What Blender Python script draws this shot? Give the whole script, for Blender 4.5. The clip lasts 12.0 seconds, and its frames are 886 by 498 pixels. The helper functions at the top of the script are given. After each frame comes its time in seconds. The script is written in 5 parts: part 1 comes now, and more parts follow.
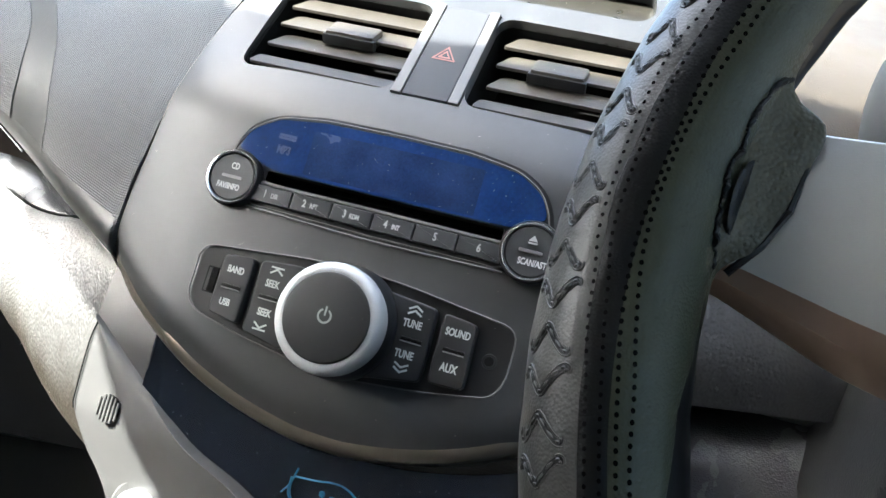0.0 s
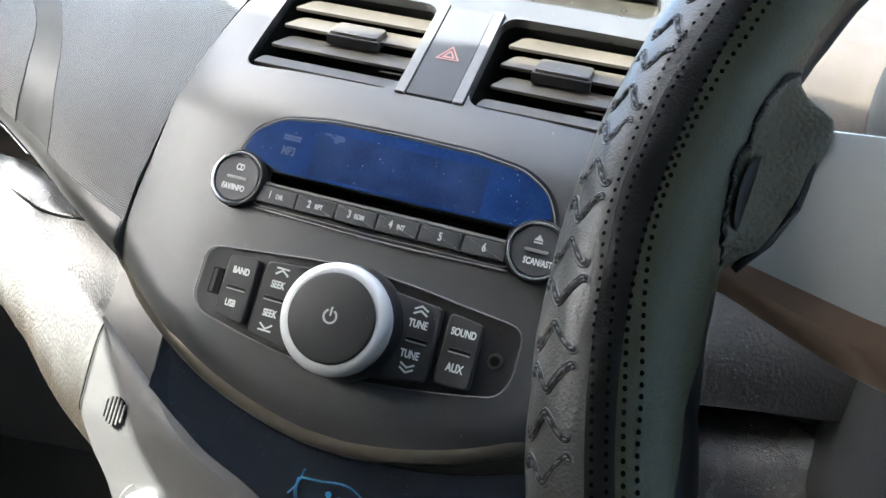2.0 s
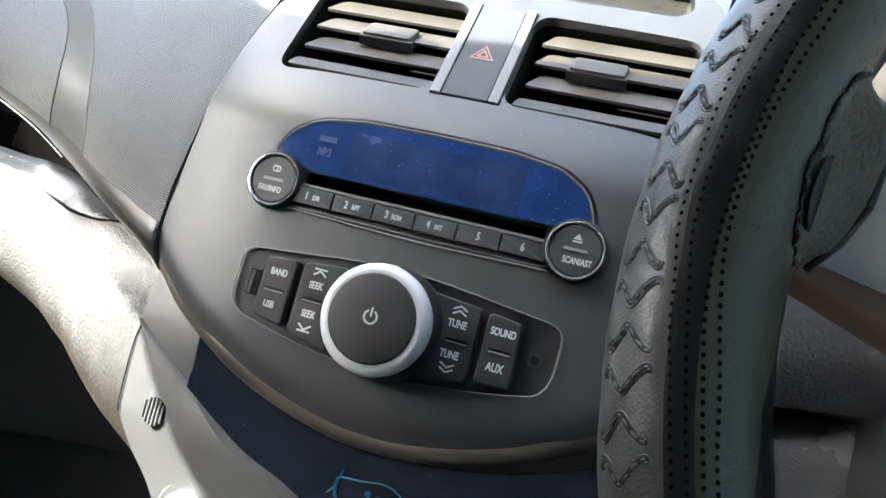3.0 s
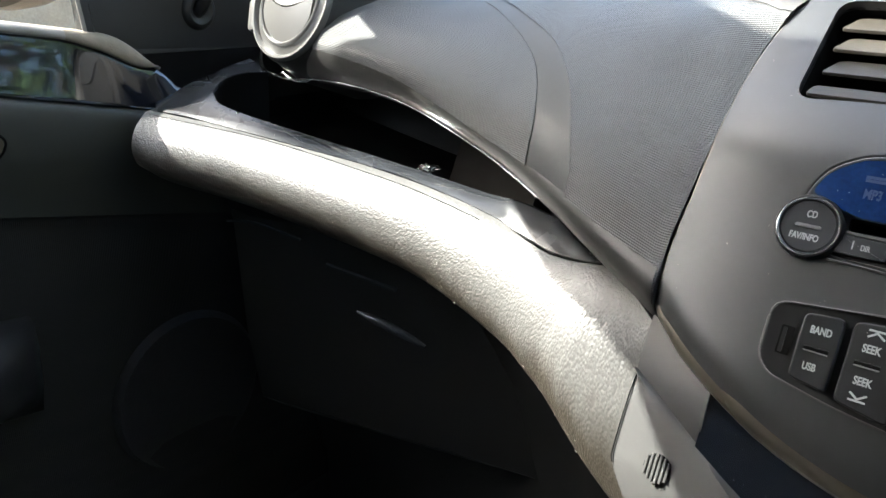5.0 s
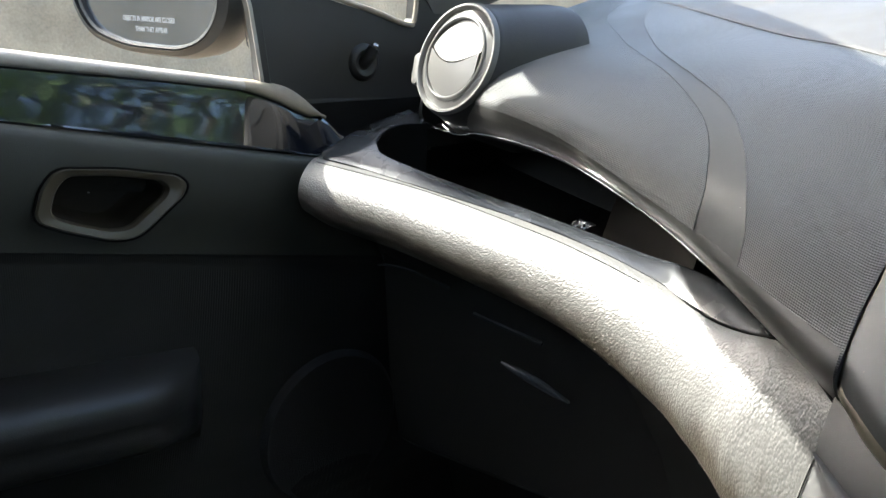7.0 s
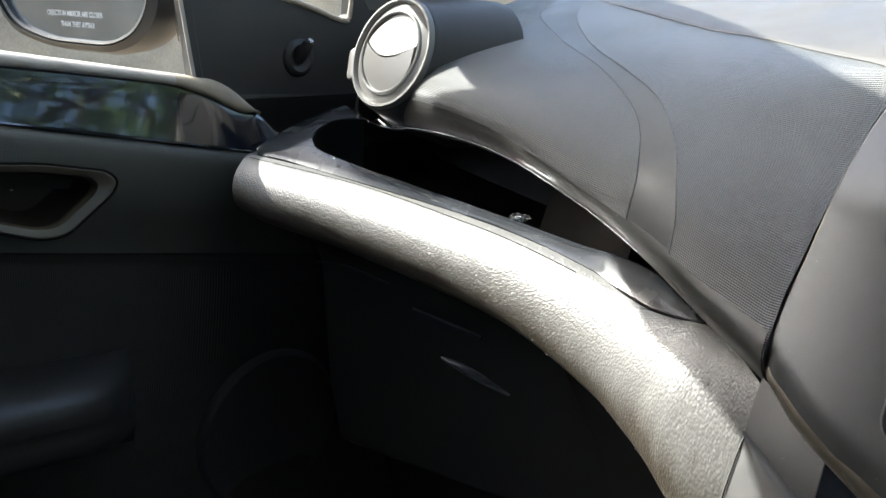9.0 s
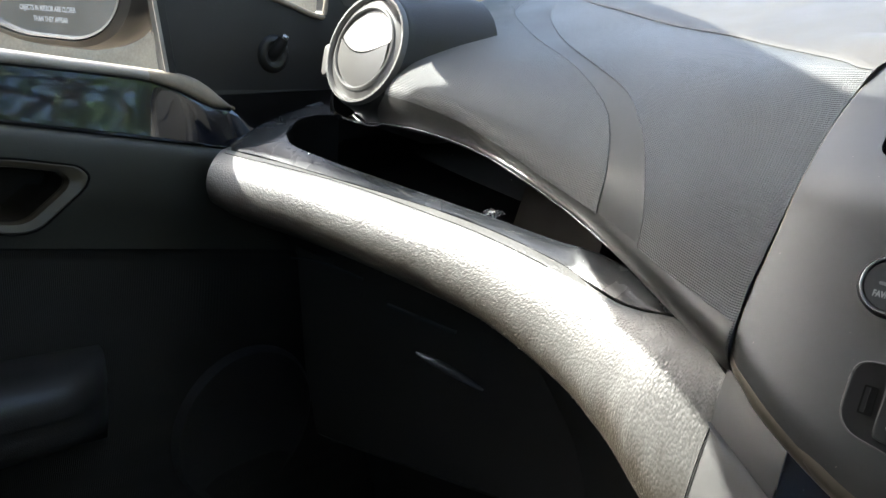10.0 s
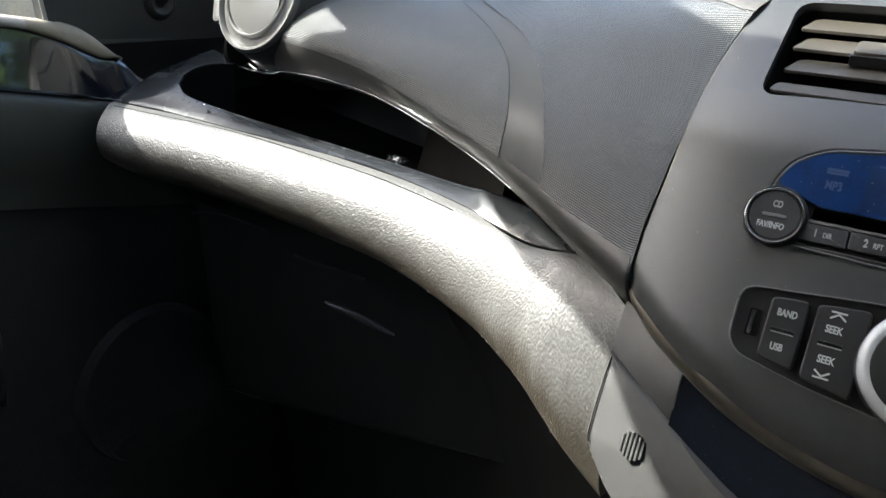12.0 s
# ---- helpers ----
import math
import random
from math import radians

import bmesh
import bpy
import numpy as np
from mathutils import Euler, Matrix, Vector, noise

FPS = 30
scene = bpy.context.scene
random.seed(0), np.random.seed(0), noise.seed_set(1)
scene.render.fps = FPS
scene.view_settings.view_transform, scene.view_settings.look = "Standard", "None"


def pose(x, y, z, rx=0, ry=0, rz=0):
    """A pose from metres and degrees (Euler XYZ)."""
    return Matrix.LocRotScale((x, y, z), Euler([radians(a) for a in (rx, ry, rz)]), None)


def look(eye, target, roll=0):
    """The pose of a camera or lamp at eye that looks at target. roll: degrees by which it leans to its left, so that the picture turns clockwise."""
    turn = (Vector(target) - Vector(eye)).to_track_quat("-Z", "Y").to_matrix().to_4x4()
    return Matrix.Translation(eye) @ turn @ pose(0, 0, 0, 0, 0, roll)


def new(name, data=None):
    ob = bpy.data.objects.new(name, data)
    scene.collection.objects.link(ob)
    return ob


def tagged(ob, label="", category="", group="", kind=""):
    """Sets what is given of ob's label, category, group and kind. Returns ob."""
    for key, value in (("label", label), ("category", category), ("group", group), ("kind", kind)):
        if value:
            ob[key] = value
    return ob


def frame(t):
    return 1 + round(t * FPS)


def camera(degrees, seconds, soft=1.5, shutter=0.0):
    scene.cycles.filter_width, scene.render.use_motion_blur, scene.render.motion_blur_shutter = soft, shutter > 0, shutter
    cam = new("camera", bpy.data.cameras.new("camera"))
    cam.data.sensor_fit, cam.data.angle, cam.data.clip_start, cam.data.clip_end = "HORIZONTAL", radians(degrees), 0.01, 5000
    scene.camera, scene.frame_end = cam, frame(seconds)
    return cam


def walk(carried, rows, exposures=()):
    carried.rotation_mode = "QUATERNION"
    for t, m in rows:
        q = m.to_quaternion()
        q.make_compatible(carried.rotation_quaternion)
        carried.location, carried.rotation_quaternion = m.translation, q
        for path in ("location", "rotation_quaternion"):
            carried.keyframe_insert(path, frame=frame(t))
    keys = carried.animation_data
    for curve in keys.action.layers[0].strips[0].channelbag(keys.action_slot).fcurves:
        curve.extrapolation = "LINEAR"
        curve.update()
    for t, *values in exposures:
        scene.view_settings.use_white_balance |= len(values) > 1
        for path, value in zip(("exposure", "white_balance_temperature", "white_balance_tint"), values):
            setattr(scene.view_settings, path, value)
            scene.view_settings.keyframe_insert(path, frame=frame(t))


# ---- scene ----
cam = camera(57.16, 12.0)
walk(cam, [
    (0.0, pose(0.1362, -0.3651, 0.9611, 72.085, -9.321, 18.185)),
    (0.5, pose(0.1347, -0.3655, 0.9603, 72.218, -9.267, 18.136)),
    (1.0, pose(0.1337, -0.3658, 0.9618, 72.037, -9.198, 18.232)),
    (1.5, pose(0.1336, -0.3650, 0.9616, 72.003, -9.084, 18.266)),
    (2.0, pose(0.1362, -0.3646, 0.9602, 72.135, -8.901, 18.448)),
    (2.5, pose(0.1372, -0.3639, 0.9576, 72.485, -8.687, 18.799)),
    (2.7, pose(0.1356, -0.3647, 0.9581, 72.324, -8.889, 18.535)),
    (4.3, pose(0.0291, -0.3916, 0.9656, 69.478, -1.716, 31.041)),
    (4.5, pose(0.0219, -0.3916, 0.9634, 69.837, -2.155, 34.297)),
    (5.0, pose(0.0077, -0.3937, 0.9605, 70.517, -2.237, 38.470)),
    (5.5, pose(0.0047, -0.3938, 0.9586, 70.625, -2.042, 41.014)),
    (6.0, pose(-0.0167, -0.4060, 0.9660, 71.752, -1.858, 46.094)),
    (6.5, pose(-0.0198, -0.4116, 0.9708, 72.444, -2.358, 47.767)),
    (7.0, pose(-0.0145, -0.4141, 0.9731, 72.785, -2.486, 47.142)),
    (9.0, pose(-0.0110, -0.4120, 0.9653, 73.267, -2.912, 43.020)),
    (9.5, pose(-0.0075, -0.4128, 0.9647, 73.270, -3.061, 42.335)),
    (10.0, pose(-0.0036, -0.4103, 0.9638, 73.244, -3.225, 41.776)),
    (10.5, pose(-0.0039, -0.4103, 0.9631, 73.317, -3.300, 41.454)),
    (11.0, pose(-0.0044, -0.4106, 0.9637, 73.212, -3.833, 40.141)),
    (11.5, pose(0.0065, -0.4118, 0.9662, 73.026, -4.288, 37.182)),
    (12.0, pose(-0.0029, -0.4167, 0.9637, 70.020, -3.172, 34.490)),
], exposures=[(t, stops, kelvin, 4) for t, stops, kelvin in ((0.0, 3.62, 6000), (2.7, 3.70, 6000), (4.5, 3.00, 6150), (7.2, 2.92, 6150), (8.8, 2.72, 6100), (11.0, 2.72, 6100), (12.0, 2.6, 6050))])

# ---- light: low sun from the passenger side, blue sky ----
SUN_DIR = Vector((-1.0, -0.50, 1.0)).normalized()
world = bpy.data.worlds.new("sky")
scene.world = world
world.use_nodes = True
wn, wl = world.node_tree.nodes, world.node_tree.links
wn.clear()
sky = wn.new("ShaderNodeTexSky")
sky.sky_type = "NISHITA"
sky.sun_disc = False
sky.sun_elevation = math.asin(SUN_DIR.z)
sky.sun_rotation = math.atan2(SUN_DIR.x, SUN_DIR.y)
sky.dust_density = 4.0
bg = wn.new("ShaderNodeBackground")
bg.inputs["Strength"].default_value = 0.12
wo = wn.new("ShaderNodeOutputWorld")
wl.new(sky.outputs[0], bg.inputs[0])
wl.new(bg.outputs[0], wo.inputs[0])

sun_data = bpy.data.lights.new("sun", "SUN")
sun_data.energy = 3.5
sun_data.angle = radians(0.53)
sun_data.color = (1.0, 0.935, 0.84)
sun = new("sun", sun_data)
sun.matrix_world = look(SUN_DIR * 10, (0, 0, 0))

# ---- materials ----
def mat(name, base, rough=0.5, metal=0.0, vary=0.12, vscale=14.0, grain=None, gscale=400.0, gdepth=0.0004,
        dust=0.0, coat=0.0, rvary=0.15, spec=0.5, uv=False, scratches=0.0):
    """A surface: base colour with stains at two scales, fine relief, roughness wear and a little dust."""
    m = bpy.data.materials.new(name)
    m.use_nodes = True
    nt = m.node_tree
    n, l = nt.nodes, nt.links
    b = n["Principled BSDF"]
    b.inputs["Metallic"].default_value = metal
    b.inputs["Specular IOR Level"].default_value = spec
    b.inputs["Coat Weight"].default_value = coat
    b.inputs["Coat Roughness"].default_value = 0.05
    tc = n.new("ShaderNodeTexCoord")
    big = n.new("ShaderNodeTexNoise")
    big.inputs["Scale"].default_value = vscale
    big.inputs["Detail"].default_value = 6
    fine = n.new("ShaderNodeTexNoise")
    fine.inputs["Scale"].default_value = vscale * 22
    fine.inputs["Detail"].default_value = 3
    l.new(tc.outputs["Object"], big.inputs["Vector"])
    l.new(tc.outputs["Object"], fine.inputs["Vector"])
    mixf = n.new("ShaderNodeMath")
    mixf.operation = "MULTIPLY_ADD"
    mixf.inputs[1].default_value = 0.35
    l.new(fine.outputs[0], mixf.inputs[0])
    l.new(big.outputs[0], mixf.inputs[2])
    ramp = n.new("ShaderNodeMapRange")
    ramp.inputs["From Min"].default_value = 0.35
    ramp.inputs["From Max"].default_value = 1.0
    ramp.inputs["To Min"].default_value = 1.0 - vary
    ramp.inputs["To Max"].default_value = 1.0 + vary
    l.new(mixf.outputs[0], ramp.inputs["Value"])
    col = n.new("ShaderNodeVectorMath")
    col.operation = "SCALE"
    col.inputs[0].default_value = base
    l.new(ramp.outputs[0], col.inputs["Scale"])
    colour = col.outputs[0]
    rr = n.new("ShaderNodeMapRange")
    rr.inputs["From Min"].default_value = 0.3
    rr.inputs["From Max"].default_value = 0.75
    rr.inputs["To Min"].default_value = max(0.02, rough * (1 - rvary))
    rr.inputs["To Max"].default_value = min(1.0, rough * (1 + rvary))
    l.new(big.outputs[0], rr.inputs["Value"])
    rsock = rr.outputs[0]
    if dust > 0:
        vo = n.new("ShaderNodeTexVoronoi")
        vo.inputs["Scale"].default_value = 620
        l.new(tc.outputs["Object"], vo.inputs["Vector"])
        big2 = n.new("ShaderNodeTexNoise")
        big2.inputs["Scale"].default_value = 30
        l.new(tc.outputs["Object"], big2.inputs["Vector"])
        sub = n.new("ShaderNodeMath")
        sub.operation = "MULTIPLY"
        sub.inputs[1].default_value = 0.16
        l.new(big2.outputs[0], sub.inputs[0])
        lt = n.new("ShaderNodeMath")
        lt.operation = "LESS_THAN"
        l.new(vo.outputs["Distance"], lt.inputs[0])
        l.new(sub.outputs[0], lt.inputs[1])
        sep = n.new("ShaderNodeSeparateColor")
        l.new(vo.outputs["Color"], sep.inputs[0])
        pick = n.new("ShaderNodeMath")
        pick.operation = "GREATER_THAN"
        pick.inputs[1].default_value = 1.0 - dust
        l.new(sep.outputs[0], pick.inputs[0])
        both = n.new("ShaderNodeMath")
        both.operation = "MULTIPLY"
        l.new(lt.outputs[0], both.inputs[0])
        l.new(pick.outputs[0], both.inputs[1])
        mx = n.new("ShaderNodeMix")
        mx.data_type = "RGBA"
        l.new(both.outputs[0], mx.inputs[0])
        l.new(colour, mx.inputs[6])
        mx.inputs[7].default_value = (0.55, 0.53, 0.48, 1)
        colour = mx.outputs[2]
        ra = n.new("ShaderNodeMath")
        ra.operation = "MULTIPLY_ADD"
        ra.inputs[1].default_value = 0.5
        l.new(both.outputs[0], ra.inputs[0])
        l.new(rsock, ra.inputs[2])
        rsock = ra.outputs[0]
    l.new(colour, b.inputs["Base Color"])
    l.new(rsock, b.inputs["Roughness"])
    src = tc.outputs["UV"] if uv else tc.outputs["Object"]
    h = None
    if grain == "leather":
        v = n.new("ShaderNodeTexVoronoi")
        v.feature = "DISTANCE_TO_EDGE"
        v.inputs["Scale"].default_value = gscale
        nz = n.new("ShaderNodeTexNoise")
        nz.inputs["Scale"].default_value = gscale * 0.6
        add = n.new("ShaderNodeMixRGB")
        add.blend_type = "ADD"
        add.inputs[0].default_value = 0.0022
        l.new(src, nz.inputs["Vector"])
        l.new(src, add.inputs[1])
        l.new(nz.outputs["Color"], add.inputs[2])
        l.new(add.outputs[0], v.inputs["Vector"])
        mr = n.new("ShaderNodeMapRange")
        mr.inputs["From Max"].default_value = 0.25
        l.new(v.outputs["Distance"], mr.inputs["Value"])
        h = mr.outputs[0]
    elif grain == "pebble":
        v = n.new("ShaderNodeTexVoronoi")
        v.feature = "SMOOTH_F1"
        v.inputs["Scale"].default_value = gscale
        v.inputs["Smoothness"].default_value = 0.4
        l.new(src, v.inputs["Vector"])
        inv = n.new("ShaderNodeMath")
        inv.operation = "SUBTRACT"
        inv.inputs[0].default_value = 1.0
        l.new(v.outputs["Distance"], inv.inputs[1])
        h = inv.outputs[0]
    elif grain == "noise":
        v = n.new("ShaderNodeTexNoise")
        v.inputs["Scale"].default_value = gscale
        v.inputs["Detail"].default_value = 2
        l.new(src, v.inputs["Vector"])
        h = v.outputs[0]
    elif grain == "ribs":
        w1 = n.new("ShaderNodeTexWave")
        w1.bands_direction = "Y"
        w1.inputs["Scale"].default_value = gscale
        w1.inputs["Distortion"].default_value = 0.0
        w2 = n.new("ShaderNodeTexWave")
        w2.bands_direction = "X"
        w2.inputs["Scale"].default_value = gscale
        l.new(src, w1.inputs["Vector"])
        l.new(src, w2.inputs["Vector"])
        m2 = n.new("ShaderNodeMath")
        m2.operation = "MULTIPLY_ADD"
        m2.inputs[1].default_value = 0.7
        l.new(w2.outputs["Fac"], m2.inputs[0])
        l.new(w1.outputs["Fac"], m2.inputs[2])
        h = m2.outputs[0]
    elif grain == "weave":
        w1 = n.new("ShaderNodeTexWave")
        w1.bands_direction = "Y"
        w1.inputs["Scale"].default_value = gscale
        w2 = n.new("ShaderNodeTexWave")
        w2.bands_direction = "X"
        w2.inputs["Scale"].default_value = gscale
        l.new(src, w1.inputs["Vector"])
        l.new(src, w2.inputs["Vector"])
        m2 = n.new("ShaderNodeMath")
        m2.operation = "MULTIPLY"
        l.new(w1.outputs["Fac"], m2.inputs[0])
        l.new(w2.outputs["Fac"], m2.inputs[1])
        h = m2.outputs[0]
    if h is not None:
        bp = n.new("ShaderNodeBump")
        bp.inputs["Strength"].default_value = 1.0
        bp.inputs["Distance"].default_value = gdepth
        l.new(h, bp.inputs["Height"])
        l.new(bp.outputs[0], b.inputs["Normal"])
    return m


def glass(name, tint=(1, 1, 1), rough=0.0):
    m = bpy.data.materials.new(name)
    m.use_nodes = True
    b = m.node_tree.nodes["Principled BSDF"]
    b.inputs["Base Color"].default_value = (*tint, 1)
    b.inputs["Transmission Weight"].default_value = 1.0
    b.inputs["Roughness"].default_value = rough
    b.inputs["IOR"].default_value = 1.01
    return m


def worn_shaded_edge(m):
    """Brown grime rubbed into the lower edge of the pad, ragged and patchy, with the light's fall-off there in the same
    colour.
    """
    n, l = m.node_tree.nodes, m.node_tree.links
    b = n["Principled BSDF"]
    tc = n.new("ShaderNodeTexCoord")
    sep = n.new("ShaderNodeSeparateXYZ")
    l.new(tc.outputs["UV"], sep.inputs[0])
    patch = n.new("ShaderNodeTexNoise")
    patch.inputs["Scale"].default_value = 55
    patch.inputs["Detail"].default_value = 8
    patch.inputs["Roughness"].default_value = 0.75
    l.new(tc.outputs["UV"], patch.inputs["Vector"])
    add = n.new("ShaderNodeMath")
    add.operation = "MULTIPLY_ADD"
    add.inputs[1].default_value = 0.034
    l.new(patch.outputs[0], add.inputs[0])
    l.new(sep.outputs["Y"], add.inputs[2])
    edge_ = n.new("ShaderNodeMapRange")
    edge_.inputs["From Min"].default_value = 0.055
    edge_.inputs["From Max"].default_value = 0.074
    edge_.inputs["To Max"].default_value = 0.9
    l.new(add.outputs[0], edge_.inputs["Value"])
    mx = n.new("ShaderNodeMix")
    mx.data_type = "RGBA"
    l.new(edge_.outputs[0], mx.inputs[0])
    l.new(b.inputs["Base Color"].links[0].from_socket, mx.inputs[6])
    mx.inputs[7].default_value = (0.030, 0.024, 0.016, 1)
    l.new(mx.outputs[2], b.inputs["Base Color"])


FASCIA = mat("satin_grey_paint", (0.056, 0.0575, 0.0585), 0.42, 0.40, 0.08, 9, "noise", 2600, 0.00004, dust=0.03)
# Darker copy of the dash plastic, with the roll's shade in its base.
LIPSHADE = mat("shaded_rolled_plastic", (0.026, 0.025, 0.023), 0.42, 0, 0.08, 16, "noise", 1500, 0.00004, dust=0.01)
LIP = mat("bronze_grey_paint", (0.155, 0.138, 0.112), 0.36, 0.8, 0.08, 9, "noise", 2600, 0.00004)
DASH = mat("ribbed_grey_plastic", (0.052, 0.054, 0.053), 0.42, 0, 0.06, 10, "ribs", 225, 0.00024, uv=True, spec=0.6)
TOPC = mat("smooth_top_plastic", (0.055, 0.051, 0.045), 0.50, 0, 0.08, 16, "noise", 1500, 0.00005, dust=0.01, spec=0.5)
BAND = mat("smooth_grey_plastic", (0.046, 0.048, 0.047), 0.5, 0, 0.08, 16, "noise", 1500, 0.00008, dust=0.01, spec=0.4)
PAD = mat("grained_grey_plastic", (0.102, 0.100, 0.095), 0.40, 0, 0.07, 11, "pebble", 760, 0.00036, dust=0.01, spec=0.8, uv=True)
worn_shaded_edge(PAD)
SIDE = mat("light_grey_plastic", (0.064, 0.0635, 0.062), 0.46, 0, 0.06, 8, "noise", 1800, 0.00006)
BLOCK = mat("mid_grey_plastic", (0.026, 0.0263, 0.0268), 0.48, 0, 0.06, 12, "noise", 1800, 0.00006, dust=0.01)
GLOSSBAND = mat("gloss_black_trim", (0.006, 0.007, 0.010), 0.05, 0, 0.2, 20, dust=0.01, coat=1.0, rvary=0.4)
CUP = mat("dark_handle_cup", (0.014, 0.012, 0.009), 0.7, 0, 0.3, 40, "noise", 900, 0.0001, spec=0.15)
GLOSS = mat("gloss_black_plastic", (0.0055, 0.0075, 0.0125), 0.08, 0, 0.3, 9, dust=0.14, coat=0.5, rvary=0.5)
RIM = mat("gloss_grey_plastic", (0.020, 0.022, 0.025), 0.24, 0, 0.15, 20, dust=0.13, coat=0.0, rvary=0.5)
BLACK = mat("matt_black_plastic", (0.014, 0.014, 0.015), 0.55, 0, 0.2, 18, "leather", 420, 0.0003, dust=0.01)
DARK = mat("dark_trim_plastic", (0.0168, 0.0172, 0.0170), 0.42, 0, 0.15, 14, "pebble", 900, 0.0001, spec=0.35)
DOORP = mat("charcoal_door_plastic", (0.0200, 0.0215, 0.0165), 0.5, 0, 0.12, 8, "leather", 800, 0.0001)
INSERT = mat("charcoal_door_cloth", (0.0075, 0.0080, 0.0066), 0.8, 0, 0.15, 9, "weave", 190, 0.0003)
SLAT = mat("dusty_vent_plastic", (0.043, 0.037, 0.029), 0.5, 0, 0.25, 25, "noise", 900, 0.0001, dust=0.06)
KEY = mat("soft_black_rubber", (0.011, 0.0113, 0.0122), 0.5, 0, 0.12, 25, "noise", 2500, 0.00004, dust=0.012, spec=0.38)
KEYPANEL = mat("black_key_panel", (0.008, 0.008, 0.009), 0.4, 0, 0.12, 25, dust=0.02)
PRESET = mat("grey_preset_plastic", (0.026, 0.0275, 0.030), 0.38, 0, 0.1, 25, dust=0.015)
CHROME = mat("satin_chrome", (0.56, 0.57, 0.58), 0.24, 0.9, 0.06, 25)
SILVER = mat("silver_ring_paint", (0.40, 0.41, 0.42), 0.44, 0.25, 0.06, 20)
# Near-black base: the missing light in gaps and holes is put into the colour.
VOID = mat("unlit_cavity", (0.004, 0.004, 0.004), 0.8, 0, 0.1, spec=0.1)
LETTER = mat("white_print", (0.40, 0.41, 0.41), 0.6, 0, 0.05, 40)
SCREEN = mat("blue_display_filter", (0.008, 0.027, 0.098), 0.2, 0, 0.6, 26, dust=0.30, coat=0.6, rvary=0.5)
LCD = mat("dull_display_window", (0.012, 0.026, 0.075), 0.2, 0, 0.6, 40, dust=0.30, coat=0.4, rvary=0.5)
SMOKE = mat("smoked_display_glass", (0.020, 0.019, 0.015), 0.3, 0, 0.2, 30, dust=0.1)
GHOST = mat("faint_display_print", (0.034, 0.050, 0.115), 0.4, 0, 0.1, 40)
ETCH = mat("etched_line", (0.20, 0.21, 0.22), 0.5, 0, 0.1, 40)
RED = mat("red_print", (0.27, 0.11, 0.095), 0.5, 0, 0.1, 40)
HAZ = mat("hazard_button_plastic", (0.043, 0.046, 0.052), 0.6, 0, 0.06, 20, spec=0.2)
LEATHER = mat("black_leather_cover", (0.034, 0.033, 0.0295), 0.38, 0, 0.14, 20, "pebble", 1500, 0.00006, spec=0.5)
# Greenish base carries the tree reflection on the inner flank.
LEATHER_IN = mat("smooth_leather_cover", (0.035, 0.0375, 0.0225), 0.46, 0, 0.2, 16, "pebble", 1400, 0.00011, dust=0.006, spec=0.25)
GUSSET = mat("grained_leather_gusset", (0.062, 0.057, 0.038), 0.46, 0, 0.2, 20, "pebble", 950, 0.00026, spec=0.25)
PIT = mat("leather_hole", (0.004, 0.004, 0.004), 0.9, spec=0.0)
EMBOSS = mat("embossed_leather_bead", (0.036, 0.0355, 0.033), 0.58, 0, 0.1, 40)
# Near-black copy of the leather: shade of crest, grooves and fold in its colour.
LEATHERSHADE = mat("leather_shade", (0.0045, 0.0045, 0.0045), 0.44, 0, 0.2, 20, "pebble", 1400, 0.00008, spec=0.22)
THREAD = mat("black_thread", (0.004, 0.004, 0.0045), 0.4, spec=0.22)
SPOKE = mat("satin_spoke_paint", (0.40, 0.385, 0.345), 0.36, 0.25, 0.05, 9, "noise", 2600, 0.00004)
BROWN = mat("tan_spoke_edge", (0.30, 0.200, 0.140), 0.38, 0.25, 0.1, 20)
# Bluish base carries the sky's glint on the latch and lid lines.
LATCH = mat("latch_glint_plastic", (0.055, 0.062, 0.07), 0.24, 0, 0.1, 20)
LEATHERETTE = mat("black_grained_vinyl", (0.105, 0.105, 0.110), 0.27, 0, 0.1, 14, "pebble", 1100, 0.0002, spec=0.9)
WHITE = mat("pale_vent_plastic", (0.088, 0.086, 0.082), 0.36, 0, 0.05, 20)
SILL = mat("weathered_sill_rubber", (0.24, 0.225, 0.205), 0.38, 0, 0.25, 30, "noise", 700, 0.0001)
SILLTAN = mat("dusty_tan_felt", (0.22, 0.19, 0.15), 0.8, 0, 0.3, 60, "noise", 900, 0.0003)
RECESS = mat("handle_recess_plastic", (0.052, 0.044, 0.030), 0.42, 0, 0.15, 30, "noise", 900, 0.0001)
BLUEINK = mat("blue_marker_line", (0.012, 0.11, 0.21), 0.35, 0, 0.25, 60)
HEADLINER = mat("headliner_cloth", (0.105, 0.106, 0.106), 0.9, 0, 0.05, 6, "noise", 900, 0.0003)
CARPET = mat("dark_carpet", (0.12, 0.112, 0.098), 0.95, 0, 0.3, 40, "pebble", 70, 0.003)
PARTCLOTH = mat("partition_cloth", (0.090, 0.078, 0.066), 0.85, 0, 0.15, 12, "weave", 120, 0.0005)
GLASS = glass("window_glass")
MIRROR = mat("mirror_silver", (0.38, 0.40, 0.42), 0.14, 1.0, 0.12, 30, dust=0.1)
FOIL = mat("crumpled_foil", (0.75, 0.75, 0.75), 0.25, 0.8, 0.1, 60, "noise", 400, 0.001)
PAPER = mat("dim_brown_sheet", (0.010, 0.0076, 0.006), 0.8, 0, 0.15, 40, spec=0.15)
PAINT = mat("car_body_paint", (0.30, 0.30, 0.29), 0.25, 0.2, 0.05, 5, coat=0.6)
